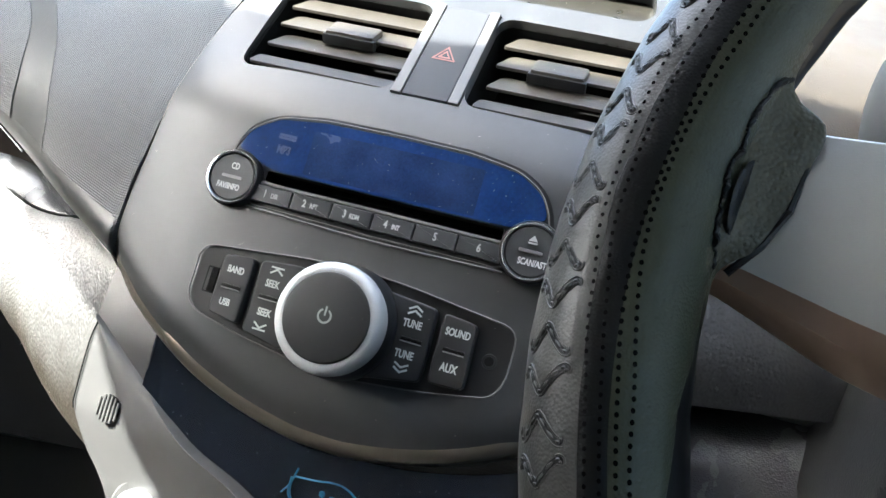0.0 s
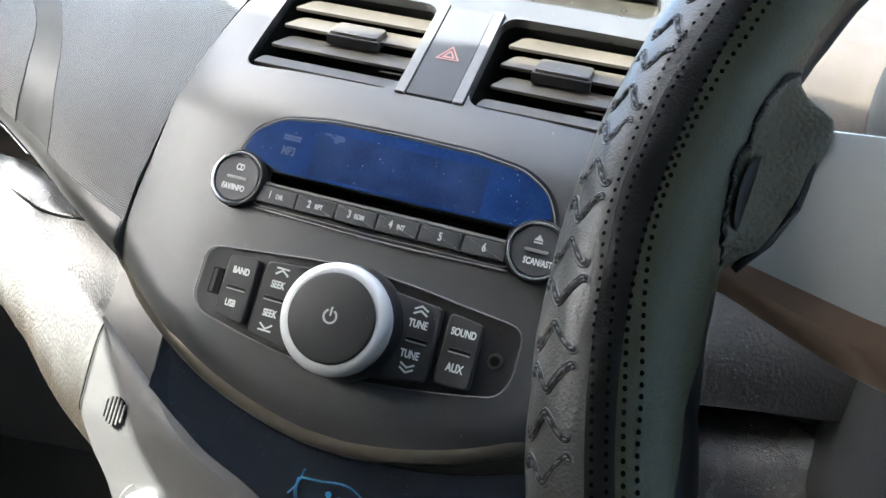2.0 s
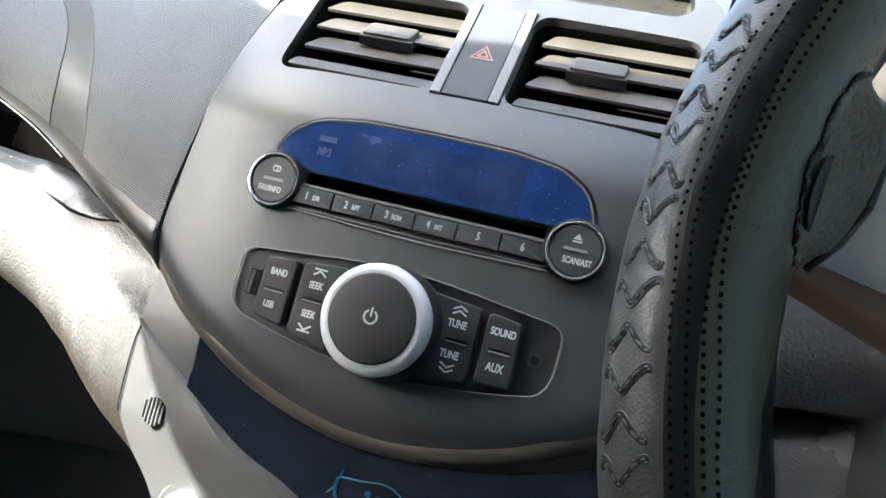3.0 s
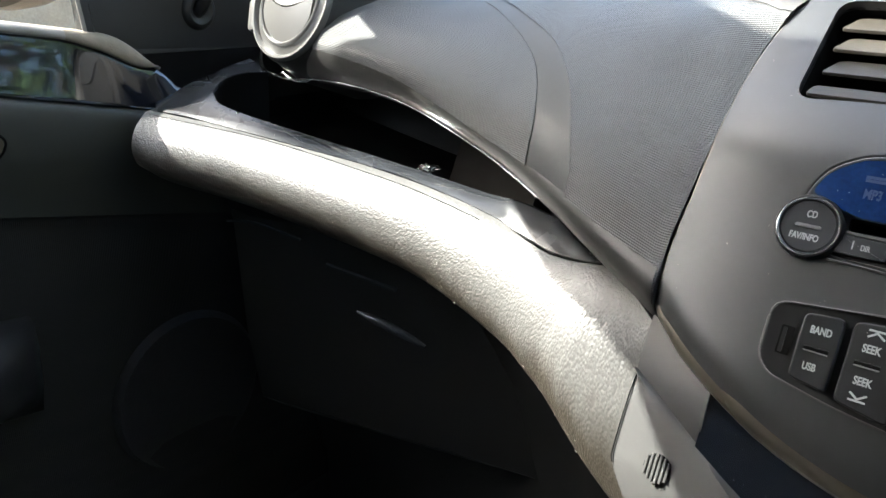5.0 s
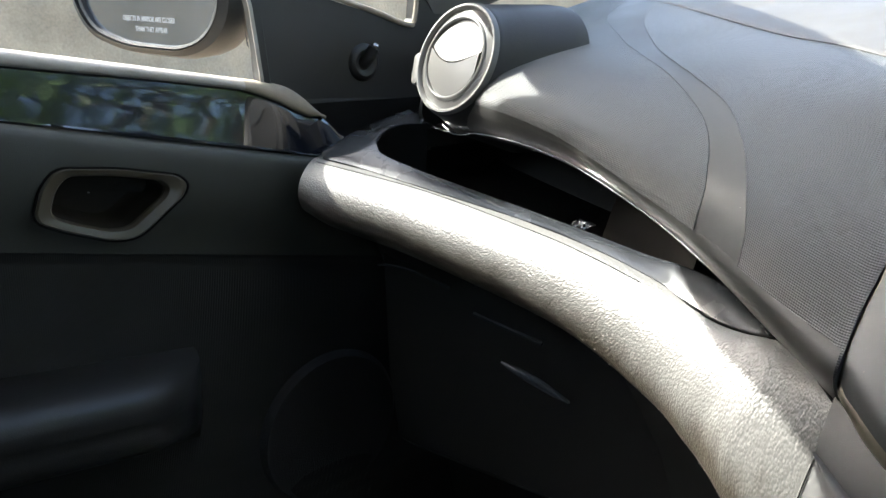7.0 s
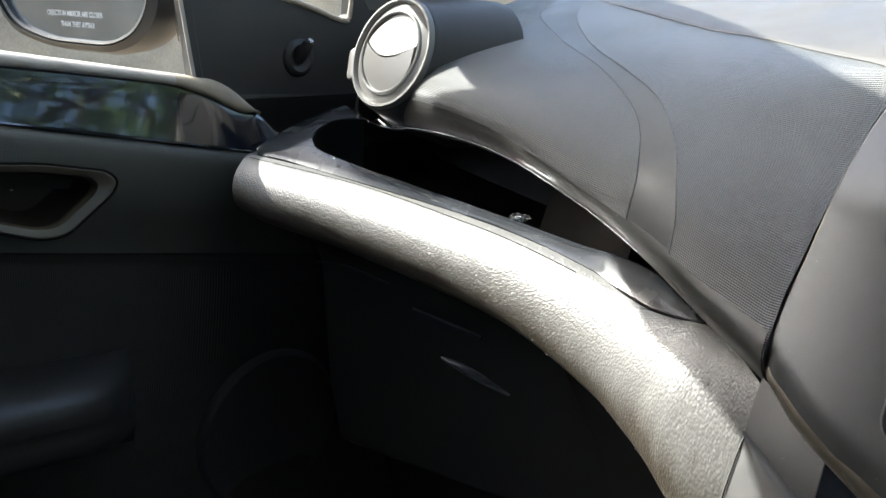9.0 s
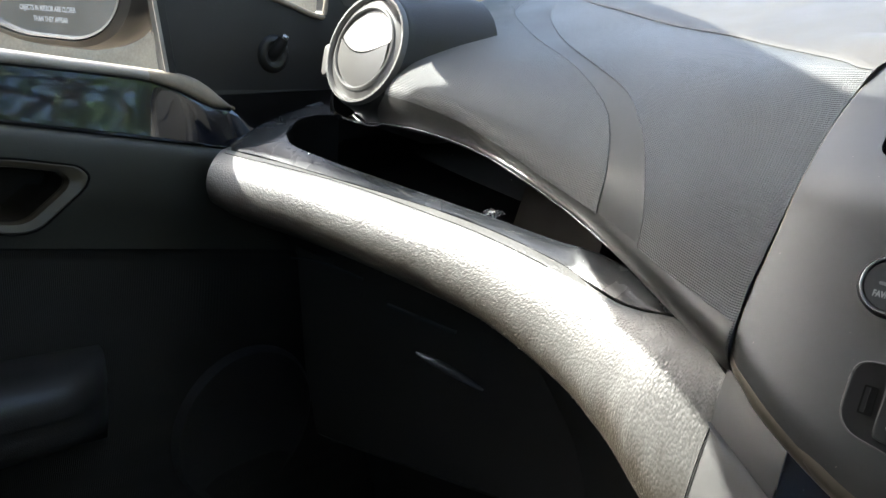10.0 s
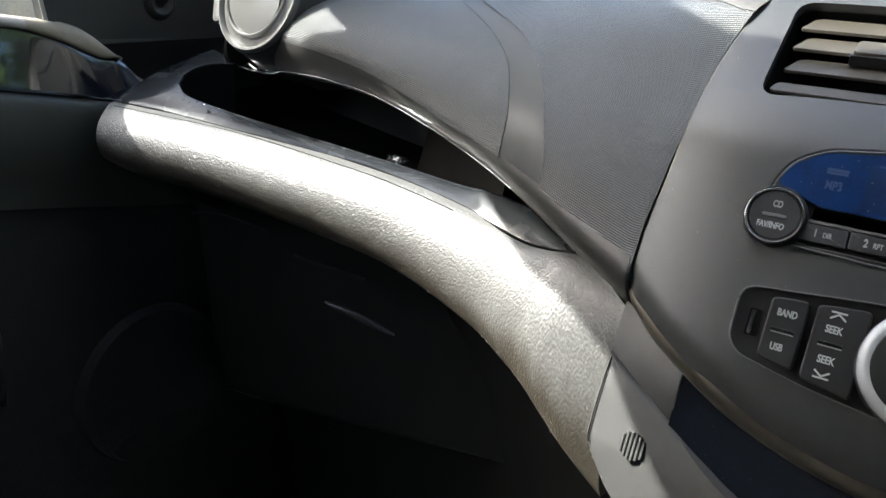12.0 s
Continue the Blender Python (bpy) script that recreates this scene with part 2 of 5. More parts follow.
TRIM = mat("grey_trim_line", (0.095, 0.094, 0.092), 0.45, 0.2, 0.06, 25)
DIV = mat("dim_key_bar", (0.22, 0.22, 0.225), 0.3, 0.6, 0.06, 25)
SCUFF = mat("pale_scuff", (0.42, 0.40, 0.36), 0.7, 0, 0.2, 60)
DOTTED = mat("dotted_grey_plastic", (0.062, 0.063, 0.066), 0.42, 0, 0.1, 12, "pebble", 560, 0.00035)
DUSTTOP = mat("dusty_tan_dash_top", (0.046, 0.038, 0.028), 0.6, 0, 0.15, 30, "noise", 1200, 0.00012, dust=0.02, spec=0.3)
PILLAR = mat("dark_pillar_trim", (0.05, 0.05, 0.05), 0.6, 0, 0.1, 8, "noise", 900, 0.0002)
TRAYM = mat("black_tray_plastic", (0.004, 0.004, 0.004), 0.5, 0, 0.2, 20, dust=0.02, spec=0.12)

# ---- small tools ----
def link_mesh(name, bm, material, smooth=True):
    me = bpy.data.meshes.new(name)
    bm.normal_update()
    bm.to_mesh(me)
    bm.free()
    me.materials.append(material)
    if smooth:
        me.polygons.foreach_set("use_smooth", [True] * len(me.polygons))
        me.set_sharp_from_angle(angle=radians(38))
    return new(name, me)


def thing(name, label, category, at=(0, 0, 0), group="", kind=""):
    e = new(name)
    e.empty_display_size = 0.02
    e.location = at
    return tagged(e, label, category, group, kind)


def hang(ob, parent):
    """Parent ob, whose mesh is in world metres, without moving it."""
    base = Matrix.Identity(4)
    p = parent
    while p is not None:
        base = Matrix.Translation(p.location) @ base if p.type == "EMPTY" else base
        p = p.parent
    ob.parent = parent
    if parent.type == "EMPTY":
        ob.matrix_parent_inverse = base.inverted()
    return ob


def part(name, bm, material, parent, label=""):
    ob = hang(link_mesh(name, bm, material), parent)
    if len(ob.data.polygons) < 400:
        wn_ = ob.modifiers.new("weighted", "WEIGHTED_NORMAL")
        wn_.weight, wn_.keep_sharp = 100, True
    return tagged(ob, label) if label else ob


def spline(pts, n):
    """Catmull-Rom through pts, n samples."""
    P = np.array([tuple(p) for p in pts], float)
    P = np.vstack([2 * P[0] - P[1], P, 2 * P[-1] - P[-2]])
    out = []
    for t in np.linspace(0, len(P) - 3, n):
        i = min(int(t), len(P) - 4)
        f = t - i
        a, b, c, d = P[i:i + 4]
        out.append(0.5 * (2 * b + (c - a) * f + (2 * a - 5 * b + 4 * c - d) * f * f + (3 * b - a - 3 * c + d) * f ** 3))
    return np.array(out)


def ease(xs, ys, x):
    """Smooth one-variable curve through (xs, ys), xs rising."""
    xs, ys = list(xs), list(ys)
    if x <= xs[0]:
        return ys[0]
    if x >= xs[-1]:
        return ys[-1]
    i = max(k for k in range(len(xs) - 1) if xs[k] <= x)
    def slope(k):
        a, b = max(k - 1, 0), min(k + 1, len(xs) - 1)
        return (ys[b] - ys[a]) / (xs[b] - xs[a])
    h = xs[i + 1] - xs[i]
    f = (x - xs[i]) / h
    return ((2 * f ** 3 - 3 * f * f + 1) * ys[i] + (f ** 3 - 2 * f * f + f) * h * slope(i)
            + (3 * f * f - 2 * f ** 3) * ys[i + 1] + (f ** 3 - f * f) * h * slope(i + 1))


def sheet(rows, thick=0.0, close=False, uvs=False, marks=None):
    """A skin over rows of points (rows x cols). thick: metres added behind it, along the normals reversed.
    marks: two grids that give the surface coordinates."""
    R = [[Vector(p) for p in r] for r in rows]
    bm = bmesh.new()
    vs = [[bm.verts.new(p) for p in r] for r in R]
    nr, nc = len(R), len(R[0])
    lay = bm.loops.layers.uv.new("UVMap") if uvs else None
    if marks:
        U, W = marks
    elif uvs:
        U = [[0.0] * nc for _ in R]
        W = [[0.0] * nc for _ in R]
        for i in range(nr):
            for j in range(nc):
                U[i][j] = (R[i][j] - R[i - 1][j]).length + U[i - 1][j] if i else 0.0
                W[i][j] = (R[i][j] - R[i][j - 1]).length + W[i][j - 1] if j else 0.0
    for i in range(nr - 1):
        for j in range(nc if close else nc - 1):
            k = (j + 1) % nc
            f = bm.faces.new((vs[i][j], vs[i][k], vs[i + 1][k], vs[i + 1][j]))
            if uvs:
                for lp, (a, b) in zip(f.loops, ((i, j), (i, k), (i + 1, k), (i + 1, j))):
                    lp[lay].uv = (U[a][b], W[a][b])
    if thick:
        bm.normal_update()
        back = [[bm.verts.new(v.co - v.normal * thick) for v in r] for r in vs]
        for i in range(nr - 1):
            for j in range(nc if close else nc - 1):
                k = (j + 1) % nc
                bm.faces.new((back[i][j], back[i + 1][j], back[i + 1][k], back[i][k]))
        rim = [(vs[0][j], back[0][j]) for j in range(nc)]
        rim2 = [(vs[-1][j], back[-1][j]) for j in range(nc)]
        for e in (rim, rim2):
            for a, b in zip(e[:-1], e[1:]):
                bm.faces.new((a[0], b[0], b[1], a[1]))
        if not close:
            for j in (0, nc - 1):
                for i in range(nr - 1):
                    bm.faces.new((vs[i][j], vs[i + 1][j], back[i + 1][j], back[i][j]))
    bmesh.ops.recalc_face_normals(bm, faces=bm.faces) if thick else None
    return bm


def rounded(pts, r, n=5):
    """Polygon (u, v) with corners rounded by r."""
    out = []
    P = [Vector(p) for p in pts]
    for i, p in enumerate(P):
        a, b = P[i - 1] - p, P[(i + 1) % len(P)] - p
        d = min(r, a.length * 0.48, b.length * 0.48)
        s, e = p + a.normalized() * d, p + b.normalized() * d
        for k in range(n):
            f = k / (n - 1)
            out.append(s * (1 - f) ** 2 + p * 2 * f * (1 - f) + e * f * f)
    return out


def slab(outline, m, n0, n1, bevel=0.0, segments=2):
    """A plate over an outline in (u, v), from depth n0 to n1 along m's z, its upper edge bevelled."""
    bm = bmesh.new()
    lo = [bm.verts.new((p[0], p[1], n0)) for p in outline]
    hi = [bm.verts.new((p[0], p[1], n1)) for p in outline]
    k = len(lo)
    area = sum(outline[i][0] * outline[(i + 1) % k][1] - outline[(i + 1) % k][0] * outline[i][1] for i in range(k))
    if area < 0:
        lo.reverse(), hi.reverse()
    top = bm.faces.new(hi)
    bm.faces.new(lo[::-1])
    for i in range(k):
        bm.faces.new((lo[i], lo[(i + 1) % k], hi[(i + 1) % k], hi[i]))
    if bevel:
        bmesh.ops.bevel(bm, geom=list(top.edges), offset=bevel, segments=segments, profile=0.6, affect="EDGES")
    bm.transform(m)
    return bm


def box(size, m, bevel=0.0):
    x, y, z = (s / 2 for s in size)
    return slab(rounded([(-x, -y), (x, -y), (x, y), (-x, y)], max(bevel, 1e-5), 3), m, -z, z, bevel)


def tube(pts, r, seg=8, closed=False, caps=True):
    P = [Vector(p) for p in pts]
    bm = bmesh.new()
    rings = []
    up = Vector((0.123, 0.456, 0.88)).normalized()
    for i, p in enumerate(P):
        a = P[i - 1] if (i or closed) else p
        b = P[(i + 1) % len(P)] if (i < len(P) - 1 or closed) else p
        t = (b - a).normalized()
        s = t.cross(up).normalized()
        q = s.cross(t)
        rad = r[i] if isinstance(r, (list, tuple)) else r
        rings.append([bm.verts.new(p + (s * math.cos(2 * math.pi * k / seg) + q * math.sin(2 * math.pi * k / seg)) * rad)
                      for k in range(seg)])
    for i in range(len(P) if closed else len(P) - 1):
        A, B = rings[i], rings[(i + 1) % len(P)]
        for k in range(seg):
            bm.faces.new((A[k], A[(k + 1) % seg], B[(k + 1) % seg], B[k]))
    if caps and not closed:
        bm.faces.new(rings[0][::-1])
        bm.faces.new(rings[-1])
    return bm


def turned(profile, m, seg=48, a0=0.0, a1=2 * math.pi):
    """A lathe: profile of (radius, height) round m's z axis."""
    bm = bmesh.new()
    rings = []
    for r, h in profile:
        if r < 1e-6:
            rings.append([bm.verts.new((0, 0, h))] * seg)
        else:
            rings.append([bm.verts.new((r * math.cos(2 * math.pi * k / seg), r * math.sin(2 * math.pi * k / seg), h)) for k in range(seg)])
    for A, B in zip(rings[:-1], rings[1:]):
        for k in range(seg):
            j = (k + 1) % seg
            q = [A[k], A[j], B[j], B[k]]
            q = [v for i, v in enumerate(q) if v not in q[:i]]
            if len(q) > 2:
                bm.faces.new(q)
    bmesh.ops.recalc_face_normals(bm, faces=bm.faces)
    bm.transform(m)
    return bm


def join(*bms):
    out = bms[0]
    for b in bms[1:]:
        me = bpy.data.meshes.new("tmp")
        b.to_mesh(me)
        b.free()
        out.from_mesh(me)
        bpy.data.meshes.remove(me)
    return out


def cut(ob, *cutters):
    """Cut holes into ob, for good."""
    for c in cutters:
        me = bpy.data.meshes.new("cutter")
        bmesh.ops.recalc_face_normals(c, faces=c.faces)
        c.to_mesh(me)
        c.free()
        co = new("cutter", me)
        md = ob.modifiers.new("cut", "BOOLEAN")
        md.object, md.operation, md.solver = co, "DIFFERENCE", "EXACT"
        dg = bpy.context.evaluated_depsgraph_get()
        dg.update()
        res = bpy.data.meshes.new_from_object(ob.evaluated_get(dg))
        old = ob.data
        ob.modifiers.clear()
        ob.data = res
        bpy.data.meshes.remove(old)
        bpy.data.objects.remove(co)
        bpy.data.meshes.remove(me)
    ob.data.set_sharp_from_angle(angle=radians(38))
    return ob


def lettering(text, size, m, parent, material=None, squeeze=0.70):
    cu = bpy.data.curves.new("lettering", "FONT")
    cu.body, cu.size, cu.extrude = text, size, 0.00012
    cu.align_x, cu.align_y = "CENTER", "CENTER"
    cu.offset = size * 0.030
    tmp = bpy.data.objects.new("lettering", cu)
    scene.collection.objects.link(tmp)
    dg = bpy.context.evaluated_depsgraph_get()
    dg.update()
    me = bpy.data.meshes.new_from_object(tmp.evaluated_get(dg))
    bpy.data.objects.remove(tmp)
    bpy.data.curves.remove(cu)
    me.transform(m @ Matrix.Diagonal((squeeze, 1, 1, 1)))
    me.materials.clear()
    me.materials.append(material or LETTER)
    return hang(new("lettering", me), parent)


# centre stack frame: u to the right, v up the face, n towards the seats
TILT = radians(25)
STACK = Matrix(((1, 0, 0, 0), (0, math.sin(TILT), -math.cos(TILT), 0), (0, math.cos(TILT), math.sin(TILT), 0.85), (0, 0, 0, 1)))


def on_stack(u, v, n=0.0, turn=0.0):
    return STACK @ Matrix.Translation((u, v, n)) @ Matrix.Rotation(turn, 4, "Z")


def bars(segs, w, m, parent, material, name="symbol", depth=0.0002):
    """Thin strokes from (u, v) to (u, v)."""
    bm = bmesh.new()
    for a, b in segs:
        a, b = Vector(a), Vector(b)
        t = (b - a).normalized()
        s = Vector((-t.y, t.x)) * w / 2
        a, b = a - t * w / 2, b + t * w / 2
        lo = [(a - s), (b - s), (b + s), (a + s)]
        L = [bm.verts.new((p.x, p.y, 0)) for p in lo]
        H = [bm.verts.new((p.x, p.y, depth)) for p in lo]
        bm.faces.new(H)
        for i in range(4):
            bm.faces.new((L[i], L[(i + 1) % 4], H[(i + 1) % 4], H[i]))
    bm.transform(m)
    return part(name, bm, material, parent)

# ---- passenger side of the dashboard ----
PROFILES = [  # x, then (y, z) from the lower edge up and forward to the windscreen
    (-0.66, [(0.135, 0.852), (0.123, 0.858), (0.120, 0.870), (0.125, 0.887), (0.135, 0.903), (0.159, 0.918), (0.192, 0.929), (0.240, 0.938), (0.330, 0.947), (0.525, 0.960)]),
    (-0.593, [(0.115, 0.855), (0.103, 0.861), (0.100, 0.873), (0.105, 0.890), (0.115, 0.906), (0.139, 0.921), (0.172, 0.932), (0.220, 0.941), (0.310, 0.950), (0.505, 0.963)]),
    (-0.543, [(0.099, 0.855), (0.087, 0.861), (0.084, 0.873), (0.089, 0.890), (0.099, 0.906), (0.123, 0.921), (0.156, 0.932), (0.204, 0.941), (0.294, 0.950), (0.489, 0.963)]),
    (-0.484, [(0.083, 0.861), (0.077, 0.868), (0.070, 0.881), (0.068, 0.897), (0.080, 0.913), (0.107, 0.927), (0.140, 0.938), (0.188, 0.947), (0.278, 0.956), (0.473, 0.969)]),
    (-0.40, [(.082, .854), (.075, .861), (.069, .873), (.067, .887), (.078, .901), (.100, .915), (.130, .930), (.180, .944), (.270, .960), (.480, .977)]),
    (-0.305, [(.068, .831), (.057, .839), (.052, .855), (.057, .872), (.072, .890), (.092, .908), (.120, .927), (.165, .946), (.260, .965), (.480, .982)]),
    (-0.245, [(.043, .814), (.031, .826), (.031, .846), (.038, .867), (.053, .886), (.074, .907), (.105, .931), (.150, .951), (.250, .970), (.480, .985)]),
    (-0.200, [(.026, .797), (.011, .812), (.013, .835), (.022, .858), (.039, .882), (.061, .906), (.090, .931), (.140, .953), (.240, .973), (.480, .987)]),
    (-0.150, [(.007, .778), (-.0080, .797), (.0010, .8215), (.0130, .8475), (.0270, .873), (.0475, .897), (.0770, .9285), (.1080, .9500), (.220, .975), (.480, .988)]),
]


def lift(y):
    """The cover climbs towards the windscreen."""
    return 0.0 if y < 0.14 else 0.055 * min(1.0, (y - 0.14) / 0.34) ** 1.5


PROFILES = [(x, [(y, z + lift(y)) for y, z in row]) for x, row in PROFILES]
PX = [p[0] for p in PROFILES]
PJ = 60
PS = [spline(p[1], PJ) for p in PROFILES]


def dash_at(x, j):
    y, z = ease(PX, [s[j][0] for s in PS], x), ease(PX, [s[j][1] for s in PS], x)
    if x > PX[-1]:  # carry the slope on behind the fascia, upper part only
        g = (x - PX[-1]) / (PX[-1] - PX[-2]) * 0.7 * min(1.0, max(0.0, (j - 34) / 6))
        y, z = y + (PS[-1][j][0] - PS[-2][j][0]) * g, z + (PS[-1][j][1] - PS[-2][j][1]) * g
    return (x, y, z)


def edge_right(j):
    return ease([0, 2.2, 3, 4, 4.6, 5.3, 6, 7, 8, 9], [-.224, -.222, -.228, -.242, -.256, -.281, -.325, -.40, -.47, -.55], j * 9 / (PJ - 1))


def edge_left(j):
    return ease([0, 2.5, 3.2, 4.3, 5, 6, 7, 8, 9], [-.266, -.261, -.264, -.279, -.300, -.350, -.435, -.52, -.60], j * 9 / (PJ - 1))


def seam_x(j):
    z = dash_at(-0.145, j)[2]
    return ease([.777, .8025, .8275, .8493, .8696, .8904, .9111, .9266, .9487, .975, .99], [-.1482, -.1481, -.1476, -.1448, -.1424, -.1406, -.1384, -.1347, -.127, -.119, -.115], z)


def dash_panel(x0, x1, cols, back=0.0):
    rows = []
    for c in range(cols + 2):
        f = min(1.0, max(0.0, (c - 1) / (cols - 1)))
        row = []
        for j in range(PJ):
            # a narrow strip along each side keeps the panel's edge crisp
            inset = 0.0004 / (x1(j) - x0(j))
            g = inset + (1 - 2 * inset) * f if 0 < c < cols + 1 else float(c > 0)
            x, y, z = dash_at(x0(j) * (1 - g) + x1(j) * g, j)
            row.append((x, y + back, z - back * 0.4))
        rows.append(row)
    first, last = rows[0], rows[-1]
    rows = [[(p[0], p[1] + 0.02, p[2] - 0.008) for p in first]] + rows + [[(p[0], p[1] + 0.02, p[2] - 0.008) for p in last]]
    along, up = [[p[0] for p in r] for r in rows], []
    for r in rows:
        run = np.concatenate([[0.0], np.cumsum(np.linalg.norm(np.diff(np.array(r), axis=0)[:, 1:], axis=1))])
        up.append(list(run - run[22]))
    return sheet(rows, uvs=True, marks=(along, up))


dashboard = thing("dashboard", "grey ribbed plastic dashboard cover above an open tray", "dashboard", (-0.35, 0.1, 0.8))
part("ribbed_cover", dash_panel(lambda j: edge_right(j) - 0.0002, lambda j: seam_x(j), 26), DASH, dashboard)
part("smooth_band", dash_panel(lambda j: edge_left(j), lambda j: edge_right(j), 10, 0.0003), BAND, dashboard, "smooth curved grey band between ribbed panels")
part("ribbed_side_cover", dash_panel(lambda j: ease([0, 14, 26, 34], [-.520, -.525, -.560, -.590], j), lambda j: edge_left(j) + 0.0002, 38), DASH, dashboard)



def dash_z(x, y):
    pts = [dash_at(x, j) for j in range(18, PJ)]
    return float(np.interp(y, [p[1] for p in pts], [p[2] for p in pts]))


# smooth top cover with its raised seam
rows = []
for c in range(44):
    f = c / 43
    row = []
    for k in range(26):
        g = (k / 25) ** 1.6
        x1 = ease([.086, .095, .105, .120, .130, .140, .20], [-.1285, -.1240, -.1205, -.1105, -.0970, -.060, -.02], .0855 + .3845 * g)
        x = -0.52 + (x1 + 0.52) * f
        y0 = ease([-.52, -.40, -.29, -.2343, -.2047, -.1838, -.1645, -.1463, -.130, -.02], [.33, .256, .187, .1517, .1332, .1195, .1068, .0948, .0843, .0843], x)
        y = y0 + (0.47 - y0) * g
        flush = 0.899 + 0.8155 * (min(y, 0.142) - 0.036) - dash_z(x, y)
        w_ = max(0.0, (f - 0.88) / 0.12) ** 2 * min(1.0, k / 8) * max(0.0, min(1.0, (0.24 - y) / 0.09))
        row.append((x, y, dash_z(x, y) + flush * w_ + (0.0009 * min(1, k) + 0.0013 * min(1, k / 4)) * min(1, c / 8)))
    rows.append(row)
part("top_cover", sheet(rows), TOPC, dashboard, "smooth sunlit top cover")
part("top_seam", tube([(r[0][0], r[0][1], r[0][2] + 0.0005) for r in rows[10:]], 0.0003, 6), TRIM, dashboard)
def band_edge(edge, up):
    pts = [Vector(dash_at(edge(j), j)) for j in range(6, 50)]
    return tube([p + Vector((0, -0.0002, up)) for p in pts], 0.0002, 6)


part("band_seam", band_edge(lambda j: edge_right(j), 0.0002), TRIM, dashboard, "pale line along the smooth band")
part("band_groove", band_edge(lambda j: edge_left(j), 0.0), BAND, dashboard)
# smooth rolled lower edge of the cover; the shade under the roll is put into its colour
rows = []
for c in range(30):
    x = -0.515 + 0.3655 * c / 29
    jt = ease([-.515, -.48, -.44, -.40, -.36, -.30, -.15], [18.0, 17.5, 16.5, 15.0, 13.0, 11.0, 11.0], x)
    row = []
    for k in range(8):
        j = jt * k / 7
        a, b = Vector(dash_at(x, int(j))), Vector(dash_at(x, int(j) + 1))
        p = a.lerp(b, j - int(j))
        row.append(p + Vector((0, -0.0010, 0.0004)) * (1.0 if k < 7 else -0.3))
    rows.append(row)
part("rolled_edge", sheet(rows), LIPSHADE, dashboard, "smooth rolled lower edge of the cover, its shade in the colour")
part("end_panel", sheet([[dash_at(-0.590, j), (-.598, dash_at(-0.590, j)[1] + .003, dash_at(-0.590, j)[2] - .004), (-.600, dash_at(-0.590, j)[1] + .01, .80)] for j in range(0, PJ, 2)]), DARK, dashboard)
# lower lip of the cover: thin bright edge over the tray
lip = spline([dash_at(x, 5) for x in (-.575, -.54, -.51, -.47, -.43, -.395, -.36, -.305, -.27, -.245)], 60)
part("cover_edge", tube([(p[0], p[1] - 0.0018, p[2] - 0.0010) for p in lip[:59]], 0.00065, 6), CHROME, dashboard, "thin bright lower edge of the cover")

# padded lower wing
WING_TOP = [(-.607, -.0085, .8325), (-.590, -.002, .831), (-.500, .030, .822), (-.400, .047, .811), (-.337, .048, .805), (-.286, .045, .7975), (-.246, .0325, .7922), (-.215, .0235, .7926), (-.196, .0222, .7950), (-.171, .0130, .7885), (-.150, .002, .7785)]
WING_LOW = [(-.634, -.003, .776), (-.606, .005, .7680), (-.534, .028, .758), (-.457, .049, .743), (-.407, .060, .733), (-.356, .061, .724), (-.280, .052, .704), (-.246, .036, .696), (-.213, .014, .690), (-.178, -.006, .676), (-.143, -.018, .662)]
top_line, low_line = spline(WING_TOP, 110), spline(WING_LOW, 110)
# the pad leans out: its lower edge stands nearer to the seats than its upper one
for i, p in enumerate(low_line):
    p += (np.array((-.008, -.411, .965)) - p) * ease([0, 80, 100, 109], [.045, .040, .014, .0], i)


def wing_row(i, n=22):
    a, b = Vector(top_line[i]), Vector(low_line[i])
    side = (Vector(top_line[min(i + 1, 109)]) - Vector(top_line[max(i - 1, 0)])).normalized()
    out = side.cross(b - a).normalized()
    if out.y > 0:
        out = -out
    row = []
    end = min(1.0, max(0.0, (i - 92) / 17))
    out = out.lerp(Vector((0, -0.95, 0.3)), end).normalized()
    W = 0.019 - 0.009 * end
    for k in range(n):
        f = k / (n - 1)
        f = f * f * (3 - 2 * f) * 0.5 + f * 0.5
        swell = ease([0, .05, .14, .32, .50, .68, .84, .94, 1.0], [0, .30, .56, .88, 1.0, .92, .62, .25, -.25], f)
        row.append(a.lerp(b, f) + out * W * swell)
    down = (b - a).normalized()
    for o, d in ((-0.5, 0.0004), (-1.2, -0.001), (-2.6, -0.004)):
        row.append(b + out * o * W + down * d)
    return row


wing_rows = [[p + Vector((-0.002, 0.05, 0)) for p in wing_row(0)], [p + Vector((-0.008, 0.018, 0)) for p in wing_row(0)], [p + Vector((-0.0065, 0.008, 0)) for p in wing_row(0)], [p + Vector((-0.003, 0.002, 0)) for p in wing_row(0)]]
wing_rows += [wing_row(i) for i in range(110)] + [[p + Vector((0.0005, 0.004, 0)) for p in wing_row(109)], [p + Vector((0.0005, 0.03, 0)) for p in wing_row(109)]]
run_u, along_u, across_v = 0.0, [], []
for i, r in enumerate(wing_rows):
    run_u += (r[8] - wing_rows[i - 1][8]).length if i else 0.0
    along_u.append([run_u] * len(r))
    across_v.append([0.085 * k / (len(r) - 1) for k in range(len(r))])
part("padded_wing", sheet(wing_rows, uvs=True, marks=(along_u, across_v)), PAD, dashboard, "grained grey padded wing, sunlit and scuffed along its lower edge")

